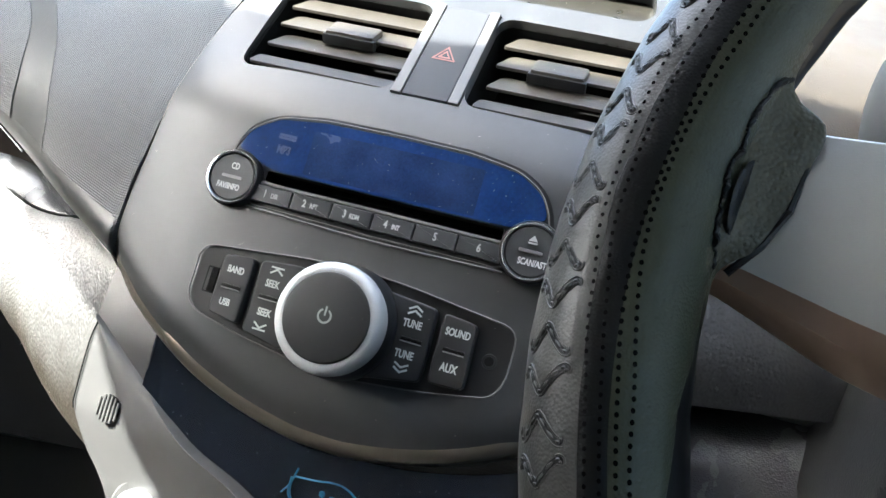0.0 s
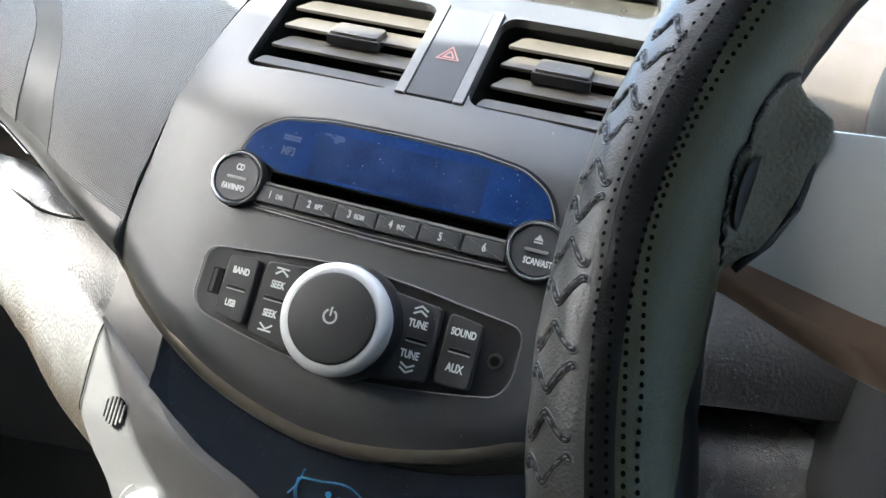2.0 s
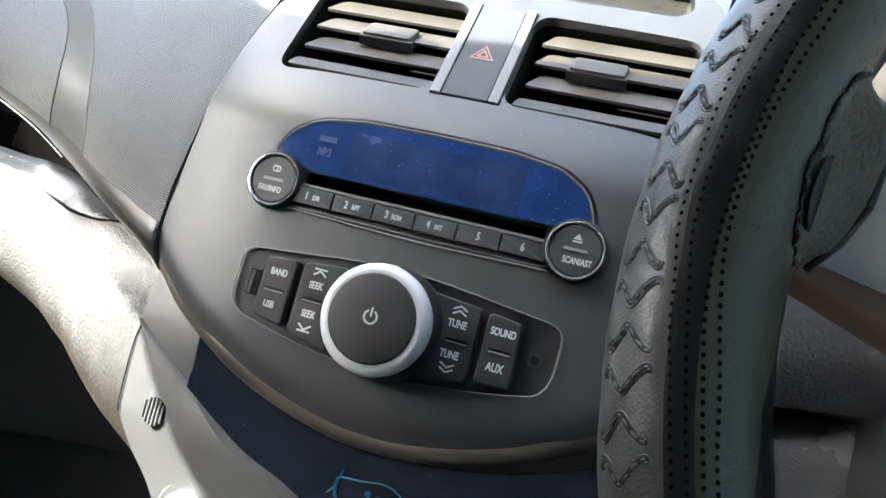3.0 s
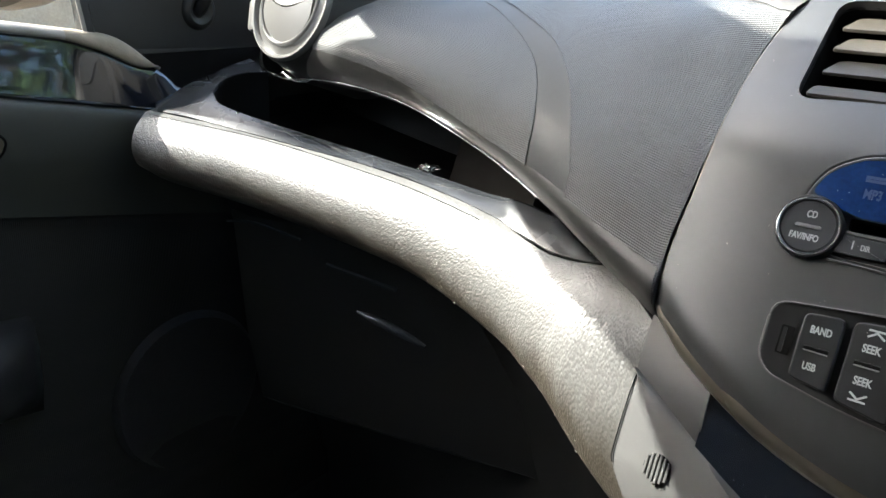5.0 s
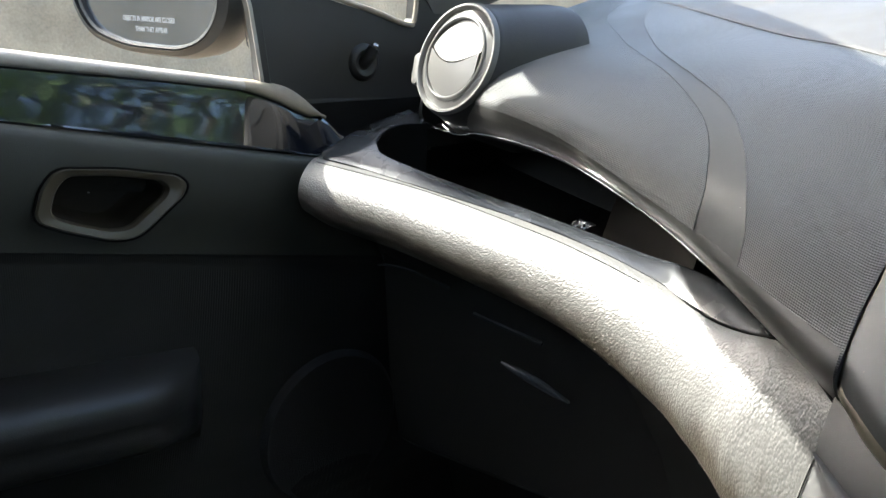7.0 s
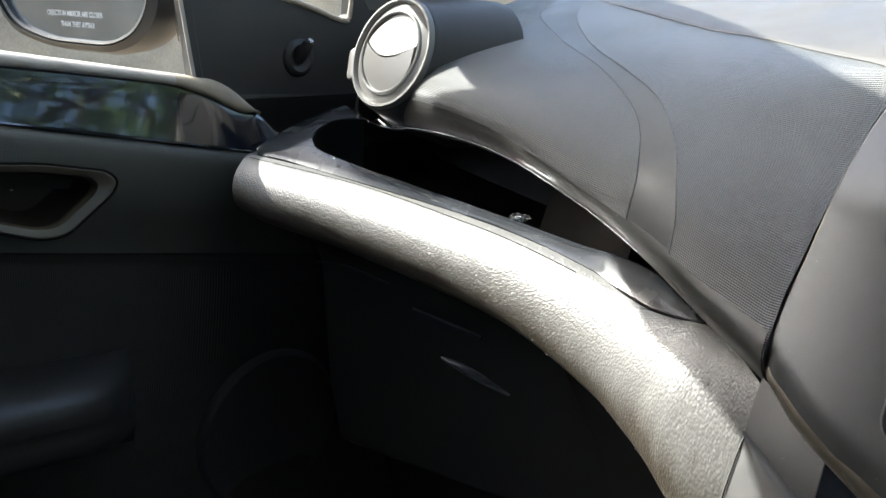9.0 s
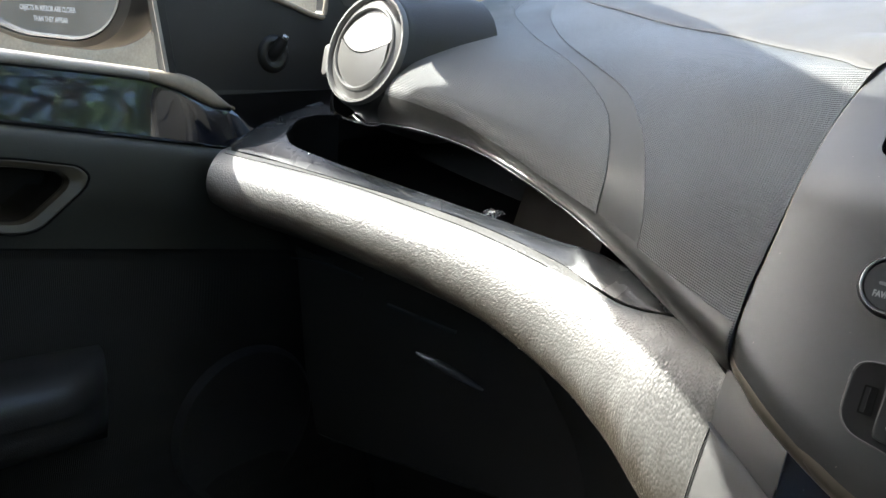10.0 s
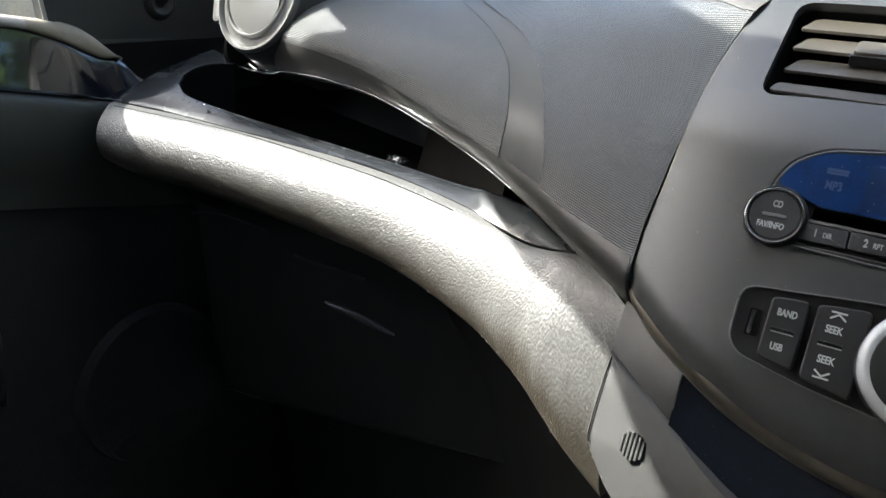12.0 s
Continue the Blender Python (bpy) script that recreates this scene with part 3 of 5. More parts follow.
# gloss rim of the tray and the tray itself
INNER = [(-.566, .085, .862), (-.579, .064, .861), (-.584, .046, .8535), (-.572, .031, .8455), (-.540, .0300, .8365), (-0.4120, 0.0590, 0.8170), (-0.3638, 0.0607, 0.8131), (-0.3045, 0.0602, 0.8088), (-0.2814, 0.0582, 0.8093), (-0.2594, 0.0540, 0.8088), (-0.2396, 0.0471, 0.8068), (-0.2178, 0.0377, 0.8016), (-.197, .0275, .7955)]
OUTER = [(-.622, .110, .866), (-.622, .066, .856), (-.620, .026, .843), (-.606, -.003, .8335), (-.560, .010, .8285), (-.410, .046, .8125), (-.350, .0485, .807), (-.290, .0455, .7985), (-.268, .0400, .7946), (-.250, .0335, .7929), (-.232, .0268, .7922), (-.213, .0232, .7931), (-.194, .0222, .7958)]
inner, outer = spline(INNER, 80), spline(OUTER, 80)
rim_rows = []
for i in range(80):
    a, b = Vector(outer[i]), Vector(inner[i])
    h = min(1.0, (b - a).length / 0.014)
    row = [a + Vector((0, 0.001, -0.004)), a + Vector((0, 0, 0.0004)), a.lerp(b, 0.08) + Vector((0, 0, 0.0008 * h)), a.lerp(b, 0.3) + Vector((0, 0, 0.0010 * h)), a.lerp(b, 0.6) + Vector((0, 0, 0.0010 * h)),
           a.lerp(b, 0.92) + Vector((0, 0, 0.0006 * h)), b, b + Vector((0, 0.0015, -0.002))]
    rim_rows.append(row)
part("tray_rim", sheet(rim_rows), RIM, dashboard, "glossy grey rim of the open tray")
end_i = next(k for k in range(20, 80) if outer[k][0] > -0.275)
part("rim_gap", tube([Vector(p) + Vector((0.0, -0.0006, -0.0004)) for p in outer[end_i:]], [0.0002 + 0.0008 * min(1.0, k / 6) for k in range(80 - end_i)], 6), VOID, dashboard, "black gap round the end of the rim")
lead = min(range(80), key=lambda k: inner[k][0])
tray_rows = []
for i in [k for k in range(lead, 80) if inner[k][0] < -0.262]:
    b = Vector(inner[i]) + Vector((0, 0.0015, -0.002))
    g = Vector(dash_at(max(b.x, -0.575), 0))
    tray_rows.append([b, b + Vector((0, 0.003, -0.022)), b + Vector((0, 0.012, -0.034)), (b.x, 0.160, b.z - 0.034), (b.x, 0.185, b.z - 0.022), (b.x, 0.195, 0.84), (b.x, 0.195, 0.905), (b.x, g.y + 0.02, g.z + 0.008), (b.x, g.y + 0.004, g.z + 0.0015)])
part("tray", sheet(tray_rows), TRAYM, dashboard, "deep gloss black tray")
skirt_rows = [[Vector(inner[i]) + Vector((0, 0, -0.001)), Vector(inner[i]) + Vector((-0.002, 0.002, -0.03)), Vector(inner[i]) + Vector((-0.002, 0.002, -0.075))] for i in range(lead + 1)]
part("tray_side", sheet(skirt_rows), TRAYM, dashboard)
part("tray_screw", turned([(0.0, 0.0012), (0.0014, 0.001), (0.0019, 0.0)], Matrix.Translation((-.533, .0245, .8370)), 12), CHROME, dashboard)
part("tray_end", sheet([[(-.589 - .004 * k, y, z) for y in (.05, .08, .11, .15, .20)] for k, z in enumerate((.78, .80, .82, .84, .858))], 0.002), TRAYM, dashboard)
bead = [wing_row(i)[2] for i in range(4, 54)]
part("bead_line", tube(bead, 0.0004, 6), VOID, dashboard, "thin seam line along the top of the wing")

# small things that lie in the tray
foil = bmesh.new()
bmesh.ops.create_icosphere(foil, subdivisions=3, radius=0.008)
for v in foil.verts:
    v.co *= 0.75 + 0.6 * noise.noise(v.co * 260)
    v.co.z *= 0.6
    v.co.x *= 1.4
foil.transform(Matrix.Translation((-0.408, 0.120, 0.7975)))
tagged(link_mesh("foil_scrap", foil, FOIL), "small crumpled silver foil scrap in the tray", "foil")
# One leaning sheet stands for the paper slip and the brown wall behind it.
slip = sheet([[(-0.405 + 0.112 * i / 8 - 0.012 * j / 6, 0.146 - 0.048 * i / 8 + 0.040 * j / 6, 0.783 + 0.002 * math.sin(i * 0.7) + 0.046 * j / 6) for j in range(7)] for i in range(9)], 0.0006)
tagged(link_mesh("paper_slip", slip, PAPER), "brown paper slip and tray wall as one leaning sheet", "paper")

# glove box below the wing
glovebox = thing("glovebox", "dark glove box lid below the padded wing", "glove box", (-0.42, 0.1, 0.55))
gb = []
for i in range(40):
    f = i / 39
    b = Vector(low_line[int(f * 105)])
    gb.append([b + Vector((0, 0.012, 0.004)), b + Vector((0, 0.035, 0.002)), b + Vector((0, 0.075, -0.03)), (b.x, max(b.y, 0.02) + 0.10, 0.62), (b.x, max(b.y, 0.03) + 0.13, 0.50), (b.x, 0.19, 0.40), (b.x, 0.20, 0.25)])
part("surround", sheet(gb), DARK, glovebox)
def lid_y(x):
    return ease([-.62, -.45, -.35, -.25, -.15], [.058, .098, .122, .140, .150], x)


lid = []
for i in range(40):
    f = i / 39
    x = -0.60 + 0.34 * f
    b = Vector(low_line[min(range(110), key=lambda k: abs(low_line[k][0] - x))])
    y = lid_y(x)
    lid.append([(x, y + 0.012, b.z - 0.020), (x, y + 0.001, b.z - 0.023), (x, y, b.z - 0.028), (x, y + 0.003, b.z - 0.06), (x, y + 0.014, 0.60), (x, y + 0.03, 0.52), (x, y + 0.055, 0.50)])
part("lid", sheet(lid, 0.003), DARK, glovebox)
hl = [(x, lid_y(x) - 0.006, z) for x, z in ((-.460, .661), (-.44, .657), (-.415, .650), (-.393, .643))]
part("handle", tube(spline(hl, 24), [0.0015 + 0.0032 * math.sin(math.pi * i / 23) for i in range(24)], 10), LATCH, glovebox, "glossy dark latch handle")
# Pale raised tubes draw the glint lines on the lid.
part("lid_glint", tube(spline([(x, lid_y(x) - 0.001, z) for x, z in ((-.495, .698), (-.46, .693), (-.426, .688))], 20), 0.0022, 6), LATCH, glovebox)
part("lid_glint", tube(spline([(x, lid_y(x) - 0.004, z) for x, z in ((-.60, .7215), (-.585, .7245), (-.56, .7245), (-.52, .718))], 20), 0.0016, 6), LATCH, glovebox)

# scuffs along the lower edge of the wing
scuff = bmesh.new()
rs = random.Random(7)
for k in range(70):
    i = rs.randint(26, 100)
    r0 = wing_row(i)
    f = rs.choice((17, 18, 19, 20, 20, 21))
    p = r0[f] + (r0[f + 1] - r0[f]) * rs.random()
    d = (wing_row(min(i + 1, 109))[f] - r0[f]).normalized()
    s = rs.uniform(0.0002, 0.0006)
    L = s * rs.uniform(1, 3)
    q = (r0[f + 1] - r0[f]).normalized()
    nn = d.cross(q).normalized()
    nn = nn if nn.y < 0 else -nn
    c = p + nn * 0.0003
    vv = [scuff.verts.new(c + d * L + nn * 0.0002), scuff.verts.new(c + q * s * .6 + nn * 0.0002), scuff.verts.new(c - d * L), scuff.verts.new(c - q * s * .6)]
    tip = scuff.verts.new(c + nn * s * 0.5)
    for a, b2 in zip(vv, vv[1:] + vv[:1]):
        scuff.faces.new((a, b2, tip))
tagged(part("scuff", scuff, SCUFF, dashboard), kind="stuff")

# round side vent on its pod
VENT_C = Vector((-0.5265, 0.0835, 0.9220))
VENT_N = Vector((-0.07, -0.94, 0.33)).normalized()
VM = Matrix.Translation(VENT_C) @ VENT_N.to_track_quat("Z", "Y").to_matrix().to_4x4()
side_vent = thing("round_air_vent", "round pale grey air vent on a black pod, flap closed", "air vent", VENT_C)
pod_bm = turned([(0.0, -0.072), (0.055, -0.072), (0.0555, -0.06), (0.0525, -0.02), (0.0513, -0.006), (0.0505, 0.0), (0.0490, 0.002), (0.0, 0.002)], VM, 56)
for v in pod_bm.verts:
    d = v.co - VENT_C
    back = max(0.0, -d.dot(VENT_N) - 0.006)
    under = max(0.0, -(d + VENT_N * d.dot(-VENT_N)).normalized().z)
    v.co += Vector((0.40, 0, 0.30)) * back + Vector((0.3, 0, -0.9)) * min(back, 0.026) * under
part("pod", pod_bm, DARK, side_vent, "black pod housing")
VS = VM @ Matrix.Scale(1.02, 4)
part("ring", turned([(0.0478, 0.0), (0.0478, 0.005), (0.0465, 0.0072), (0.0448, 0.0072), (0.0436, 0.0055), (0.0430, 0.0030)], VS, 64), WHITE, side_vent, "pale grey bezel ring")
part("disc", turned([(0.0432, 0.0030), (0.0420, 0.0036), (0.0366, 0.0058), (0.0358, 0.0074), (0.0345, 0.0080), (0.0334, 0.0072), (0.0328, 0.0048), (0.0, 0.0042)], VS, 64), WHITE, side_vent, "sloping collar round the flap")


def gap_v(x):
    """Height of the curved gap between the two leaves of the flap."""
    return 0.0065 - 0.0115 * math.sin(math.pi * (x + 0.0305) / 0.061)


def leaf(upper):
    """One domed leaf of the closed flap, bounded by the curved gap."""
    rows_, R_ = [], 0.0318
    for x in np.linspace(-0.0305, 0.0305, 33):
        end = math.sqrt(R_ * R_ - x * x)
        v0, v1 = (gap_v(x) + 0.0005, end) if upper else (-end, gap_v(x) - 0.0005)
        row = []
        for k in range(13):
            v = v0 + (v1 - v0) * k / 12
            z = 0.0062 + 0.0030 * (1 - (x * x + v * v) / (R_ * R_)) + (-0.10 * (v + 0.004) if upper else 0.07 * (v + 0.004) - 0.0004)
            row.append(VS @ Vector((x, v, z)))
        rows_.append(row)
    return sheet(rows_, 0.0016)


flap = part("flap", slab([(0.0324 * math.cos(a), 0.0324 * math.sin(a)) for a in np.linspace(0, 2 * math.pi, 48, endpoint=False)], VS, 0.0, 0.0046), VOID, side_vent, "closed two part flap")
part("leaf", leaf(True), WHITE, flap, "upper leaf, tipped back to the light")
part("leaf", leaf(False), WHITE, flap)
part("trim_arc", tube([VM @ Vector((0.004 + 0.050 * math.cos(a), -0.010 + 0.050 * math.sin(a), -0.018)) for a in np.linspace(radians(243), radians(290), 16)], [0.0005 + 0.0009 * math.sin(math.pi * i / 15) for i in range(16)], 8), CHROME, side_vent, "short chrome arc under the pod")
tabm = VM @ Matrix.Translation((-0.0520, -0.013, -0.003)) @ Matrix.Rotation(radians(14), 4, "Z")
part("thumb_tab", box((0.012, 0.030, 0.014), tabm, 0.005), WHITE, side_vent, "rounded thumb tab on the ring")

# ---- console under the stack ----
console = thing("center_console", "light grey console side with a gloss black centre panel", "console", (-0.02, -0.03, 0.6))
A, B, C, D = Vector((-.150, .000, .777)), Vector((-.106, -.021, .762)), Vector((-.1050, -.0305, .7350)), Vector((-.148, -.016, .758))
blk = []
for i in range(9):
    f = i / 8
    t, b = A.lerp(B, f) + Vector((0.0, 0.002, 0.006)), D.lerp(C, f)
    blk.append([t.lerp(b, k / 5) + Vector((0, -0.0015 * math.sin(math.pi * k / 5), 0)) for k in range(6)])
part("corner_block", sheet(blk, 0.006), BLOCK, console, "mid grey corner trim block")
ridge = spline([D, C, (-.086, -.0385, .7235), (-.0665, -.0445, .7140), (-.034, -.050, .7035), (0.0, -.058, .685), (0.03, -.070, .650), (.05, -.08, .58)], 60)
edge = spline([(-.1478, -.0145, .757), (-.1484, -.0215, .7455), (-.1499, -.0290, .7195), (-.1484, -.0330, .7072), (-.1357, -.038, .6894), (-.1265, -.041, .6809), (-.1159, -.045, .6681), (-.09, -.055, .62)], 60)
side_rows = []
for i in range(60):
    r, e = Vector(ridge[i]), Vector(edge[i])
    inn = Vector((0.006, 0.010, -0.004))
    row = [r + inn * 1.2, r + inn * 0.35 + Vector((0, -0.0002, 0.001)), r + Vector((-0.0015, -0.001, 0.0)), r + (e - r) * 0.10 + Vector((0, -0.0022, -0.0005))]
    for k in range(2, 9):
        f = k / 8
        row.append(r.lerp(e, f) + Vector((0, -0.0035 * math.sin(math.pi * f), 0)))
    row += [e + Vector((-0.002, 0.004, -0.002)), e + Vector((-0.002, 0.03, -0.01)), e + Vector((0.0, 0.10, -0.03))]
    side_rows.append(row)
side_panel = part("side_panel", sheet(side_rows), SIDE, console, "light grey side panel, half in sun")
# small round grille let into the side panel
GC = Vector((-.1212, -.0395, .7185))
GN = Vector((-0.05, -0.93, 0.36)).normalized()
GM = Matrix.Translation(GC) @ GN.to_track_quat("Z", "Y").to_matrix().to_4x4()
grille = part("grille", turned([(0.0, 0.0003), (0.0070, 0.0003), (0.0074, -0.001)], GM, 32), VOID, console, "small round slotted sensor grille")
for k in range(6):
    x = -0.0060 + k * 0.0024
    h = math.sqrt(max(0.0, 0.0078 ** 2 - x * x))
    part("slat", box((0.0013, 2 * h, 0.0014), GM @ Matrix.Translation((x, 0, 0.0001)), 0.0003), SIDE, grille)
# gloss panel
gp = []
for i in range(50):
    f = i / 49
    xr = -0.106 + 0.236 * f
    zt = 0.765 - 0.035 * math.sin(math.pi * min(1, f * 1.0)) ** 0.8
    row = []
    for k in range(16):
        g = k / 15
        zb = ease([-.106, -.079, -.057, -.034, 0.0, .03, .05], [.716, .702, .692, .683, .664, .63, .56], xr)
        z = zt + (zb - zt) * g
        y = -0.0165 - 0.40 * (0.765 - z) + 0.004 * math.sin(math.pi * f) * (1 - g)
        row.append((xr, y, z))
    gp.append(row)
gloss_panel = part("gloss_panel", sheet(gp[::-1], 0.003), GLOSS, console, "dusty gloss black centre panel")
# knob at the foot of the side panel
KM = Matrix.Translation((-0.0895, -0.0475, 0.6690)) @ Vector((-0.05, -0.93, 0.4)).normalized().to_track_quat("Z", "Y").to_matrix().to_4x4()
foot_knob = thing("rotary_knob", "silver rotary knob with a domed cap on the console", "knob", (-0.0895, -0.0475, 0.6650))
part("cap", turned([(0.0, 0.016), (0.006, 0.0155), (0.011, 0.0135), (0.0135, 0.009), (0.014, 0.0)], KM, 40), SILVER, foot_knob)
part("collar", turned([(0.0205, -0.002), (0.0200, 0.003), (0.0180, 0.005), (0.0145, 0.0045), (0.0142, 0.0)], KM, 40), SIDE, foot_knob)
part("panel_gap", tube([Vector(p) + Vector((0.0006, -0.0012, 0)) for p in edge[:26]], 0.00045, 6), VOID, console)

# ---- centre fascia ----
TOP_V = 0.1877


def face_n(v, u=0.0):
    """Depth of the fascia over the stack frame."""
    n = ease([-.130, -.115, -.095, -.07, 0.02, 0.035, 0.050, 0.066, 0.085, 0.16, 0.20], [-.012, -.0075, -.003, -.0005, 0.0, -.0006, -.0046, -.0110, -.0200, -.0577, -.0778], v)
    return n - ease([-.13, .05, .08, .10, .13], [.0135, .0140, .0120, .0080, .0040], v) * min(1, abs(u) / 0.146) ** 4


def low_v(u):
    """Lower edge of the fascia."""
    a = min(abs(u) / 0.1465, 1.0)
    return ease([0, .1, .3, .5, .66, .82, .92, .97, 1.0], [-.1145, -.114, -.1085, -.099, -.0875, -.0735, -.063, -.058, -.053], a)


def half_width(v):
    return ease([-.12, -.0465, -.0182, .0054, .0284, .0545, .0817, .1009, .1326, .1446, .162, .1733, .181, .1855, TOP_V], [.1463, .1463, .1458, .1428, .1404, .1388, .1366, .1328, .1258, .1224, .1128, .0992, .077, .047, .0], v)


fascia = thing("center_fascia", "satin grey dashboard centre fascia with a rolled lower lip", "fascia", (0, 0, 0.8))
NU, NV = 90, 96
rows = []
for i in range(NU):
    s = -1 + 2 * i / (NU - 1)
    s = math.copysign(1 - (1 - abs(s)) ** 1.25, s)
    row = []
    for k in range(NV):
        lv = TOP_V - 0.0002 + (low_v(s * 0.1465) - TOP_V + 0.0002) * (k / (NV - 1)) ** 1.4
        d = max(0.0, 1 - (lv - low_v(s * 0.1465)) / 0.016)
        u = s * half_width(lv)
        row.append((u, lv, face_n(lv, u) - 0.0055 * d * d))
    rows.append(row)
bm = sheet([[STACK @ Vector(p) for p in r] for r in rows], 0.006)
# roll the edge over and back
loop = [rows[0][k] for k in range(NV)] + [rows[i][-1] for i in range(1, NU - 1)] + [rows[-1][k] for k in range(NV - 1, -1, -1)]
skirt = []
for out, dn in ((0.0, 0.0), (0.0012, -0.0004), (0.0026, -0.0018), (0.0034, -0.0042), (0.0034, -0.011), (0.0, -0.016), (-0.004, -0.03)):
    ring = []
    for i, p in enumerate(loop):
        a, b = loop[max(i - 1, 0)], loop[min(i + 1, len(loop) - 1)]
        t = Vector((b[0] - a[0], b[1] - a[1]))
        t.normalize()
        o = Vector((t.y, -t.x))
        if o.dot(Vector((p[0], p[1] + 0.02))) < 0:
            o = -o
        wide = ease([-.07, -.045], [1.9, 0.55], p[1])
        ring.append(STACK @ Vector((p[0] + o.x * out * wide, p[1] + o.y * out * wide, p[2] + dn * ease([-.07, -.045], [1.5, 0.8], p[1]))))
    skirt.append(ring)
shell = part("shell", bm, FASCIA, fascia)
part("rolled_edge", sheet(skirt), LIP, fascia, "rolled bronze grey lower lip")

bead_pts = [STACK @ Vector((p[0] * 0.985, p[1] + 0.0008, p[2] - 0.0046)) for p in loop if p[1] < -0.066]
part("lip_bead", tube(bead_pts, [0.0066 * min(1.0, (k + 1) / 14, (len(bead_pts) - k) / 14) for k in range(len(bead_pts))], 12), LIP, fascia, "rounded bronze bead along the lower lip")

VENT = Matrix(((1, 0, 0, 0), (0, .775, -.632, .036), (0, .632, .775, .904), (0, 0, 0, 1)))
vent_l = rounded([(-.1085, .0025), (-.0160, .0025), (-.0160, .0740), (-.1070, .0740)], 0.0105, 6)
vent_r = [(0.0065 - p[0], p[1]) for p in vent_l]
strip = [(-.0160, .0012), (.0225, .0012), (.0225, .0742), (-.0160, .0742)]
display = rounded([(-.0885, .004), (-.0865, .018), (-.0800, .030), (-.066, .0385), (-.040, .0422), (0, .0428), (.040, .0422), (.066, .0385), (.0800, .030), (.0865, .018), (.0885, .004), (.070, -.0135), (0, -.0142), (-.070, -.0135)], 0.006, 4)
module = rounded([(-.0852, -.037), (-.060, -.0345), (-.030, -.0310), (0, -.0290), (.030, -.0310), (.060, -.0345), (.0838, -.037), (.0838, -.062), (.079, -.0710), (.050, -.0770), (0, -.0835), (-.050, -.0770), (-.079, -.0710), (-.0852, -.064)], 0.008, 5)
cut(shell, slab(vent_l, VENT, -0.06, 0.03), slab(vent_r, VENT, -0.06, 0.03), slab(strip, VENT, -0.012, 0.03),
    slab(display, STACK, -0.010, 0.02), slab(module, STACK, -0.008, 0.02))

# vents
def air_vent(outline, x0, x1, tab_x, tab_row):
    v = thing("center_air_vent", "dusty slatted air vent with a sliding tab", "air vent", (VENT @ Vector(((x0 + x1) / 2, .035, 0))), "fascia air vents")
    inner_o = [(p[0], p[1]) for p in outline]
    rows_ = [[VENT @ Vector((p[0], p[1], d)) for p in inner_o] for d in (-0.006, -0.02, -0.055)]
    bmx = sheet(rows_, close=True)
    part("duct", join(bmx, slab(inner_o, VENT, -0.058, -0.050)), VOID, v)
    for r, a in enumerate((.0560, .0405, .0235, .0065)):
        if r == 3:
            pts = [(x0 + 0.004, 0.0), (x1 - 0.0005, 0.0), (x1 - 0.0005, 0.010), (x0 + 0.006, 0.010)]
        else:
            pts = [(x0 + 0.006, 0.0), (x1 - 0.001, 0.0), (x1 - 0.001, 0.0155), (x0 + 0.012, 0.0155)]
        m = VENT @ Matrix.Translation((0, a, -0.006 if r < 3 else -0.0045)) @ Matrix.Rotation(radians(-20), 4, "X")
        part("slat", slab(rounded(pts, 0.003, 4), m, -0.0009, 0.0009, 0.0006), SLAT, v)
        if r == tab_row:
            t = part("tab", box((0.030, 0.016, 0.0078), m @ Matrix.Translation((tab_x, 0.0035, 0.0005)), 0.0026), SLAT, v, "dusty sliding tab on a slat")
            part("tab_base", box((0.032, 0.004, 0.0058), m @ Matrix.Translation((tab_x, -0.0035, -0.0006)), 0.0012), KEY, t)
    return v


air_vent(vent_l, -.1085, -.0160, -.0560, 1)
air_vent(vent_r, .0225, .1150, .0640, 1)

# hazard switch strip
hazard = thing("hazard_switch", "grey hazard warning switch with a red triangle between chrome strips", "switch", VENT @ Vector((.003, .037, 0)))
part("switch_button", slab(rounded([(-.0098, .0022), (.0158, .0022), (.0158, .0735), (-.0098, .0735)], 0.001, 3), VENT, -0.008, 0.0004, 0.0008), HAZ, hazard)
for x in (-.0130, .0190):
    part("chrome_strip", slab(rounded([(x - .0029, .0015), (x + .0029, .0015), (x + .0029, .0748), (x - .0029, .0748)], 0.0008, 3), VENT, -0.01, 0.0012, 0.0008), TRIM, hazard)
tc_ = Vector((.0030, .0345))
for s in (0.0070, 0.0034):
    P3 = [(tc_ + Vector((math.cos(a), math.sin(a) * 0.92)) * s)[:] for a in (math.pi / 2, math.pi * 7 / 6, math.pi * 11 / 6)]
    bars([(P3[i], P3[(i + 1) % 3]) for i in range(3)], 0.0008, VENT @ Matrix.Translation((0, 0, 0.0005)), hazard, RED, "triangle")

# radio
radio = thing("car_radio", "car radio with a dusty blue display and preset keys", "radio", STACK @ Vector((0, 0.01, 0)))
radio_face = part("surround", slab(display, STACK, -0.009, -0.0018, 0.0), KEYPANEL, radio)
grow = lambda o, d: [((p[0]) * (1 + d / 0.088), (p[1] - 0.014) * (1 + d / 0.029) + 0.014) for p in o]
ringb = grow(display, -0.0022)
part("chrome_line", tube([STACK @ Vector((p[0], p[1], 0.0002)) for p in ringb], 0.0005, 6, closed=True), TRIM, radio)
screen_o = rounded([(-.0690, .0110), (-.0835, .0165), (-.0785, .0270), (-.0655, .0352), (-.040, .0385), (0, .0393), (.040, .0385), (.0655, .0352), (.0785, .0270), (.0835, .0165), (.0690, .0090), (0, .0085), (-.0600, .0085)], 0.003, 4)
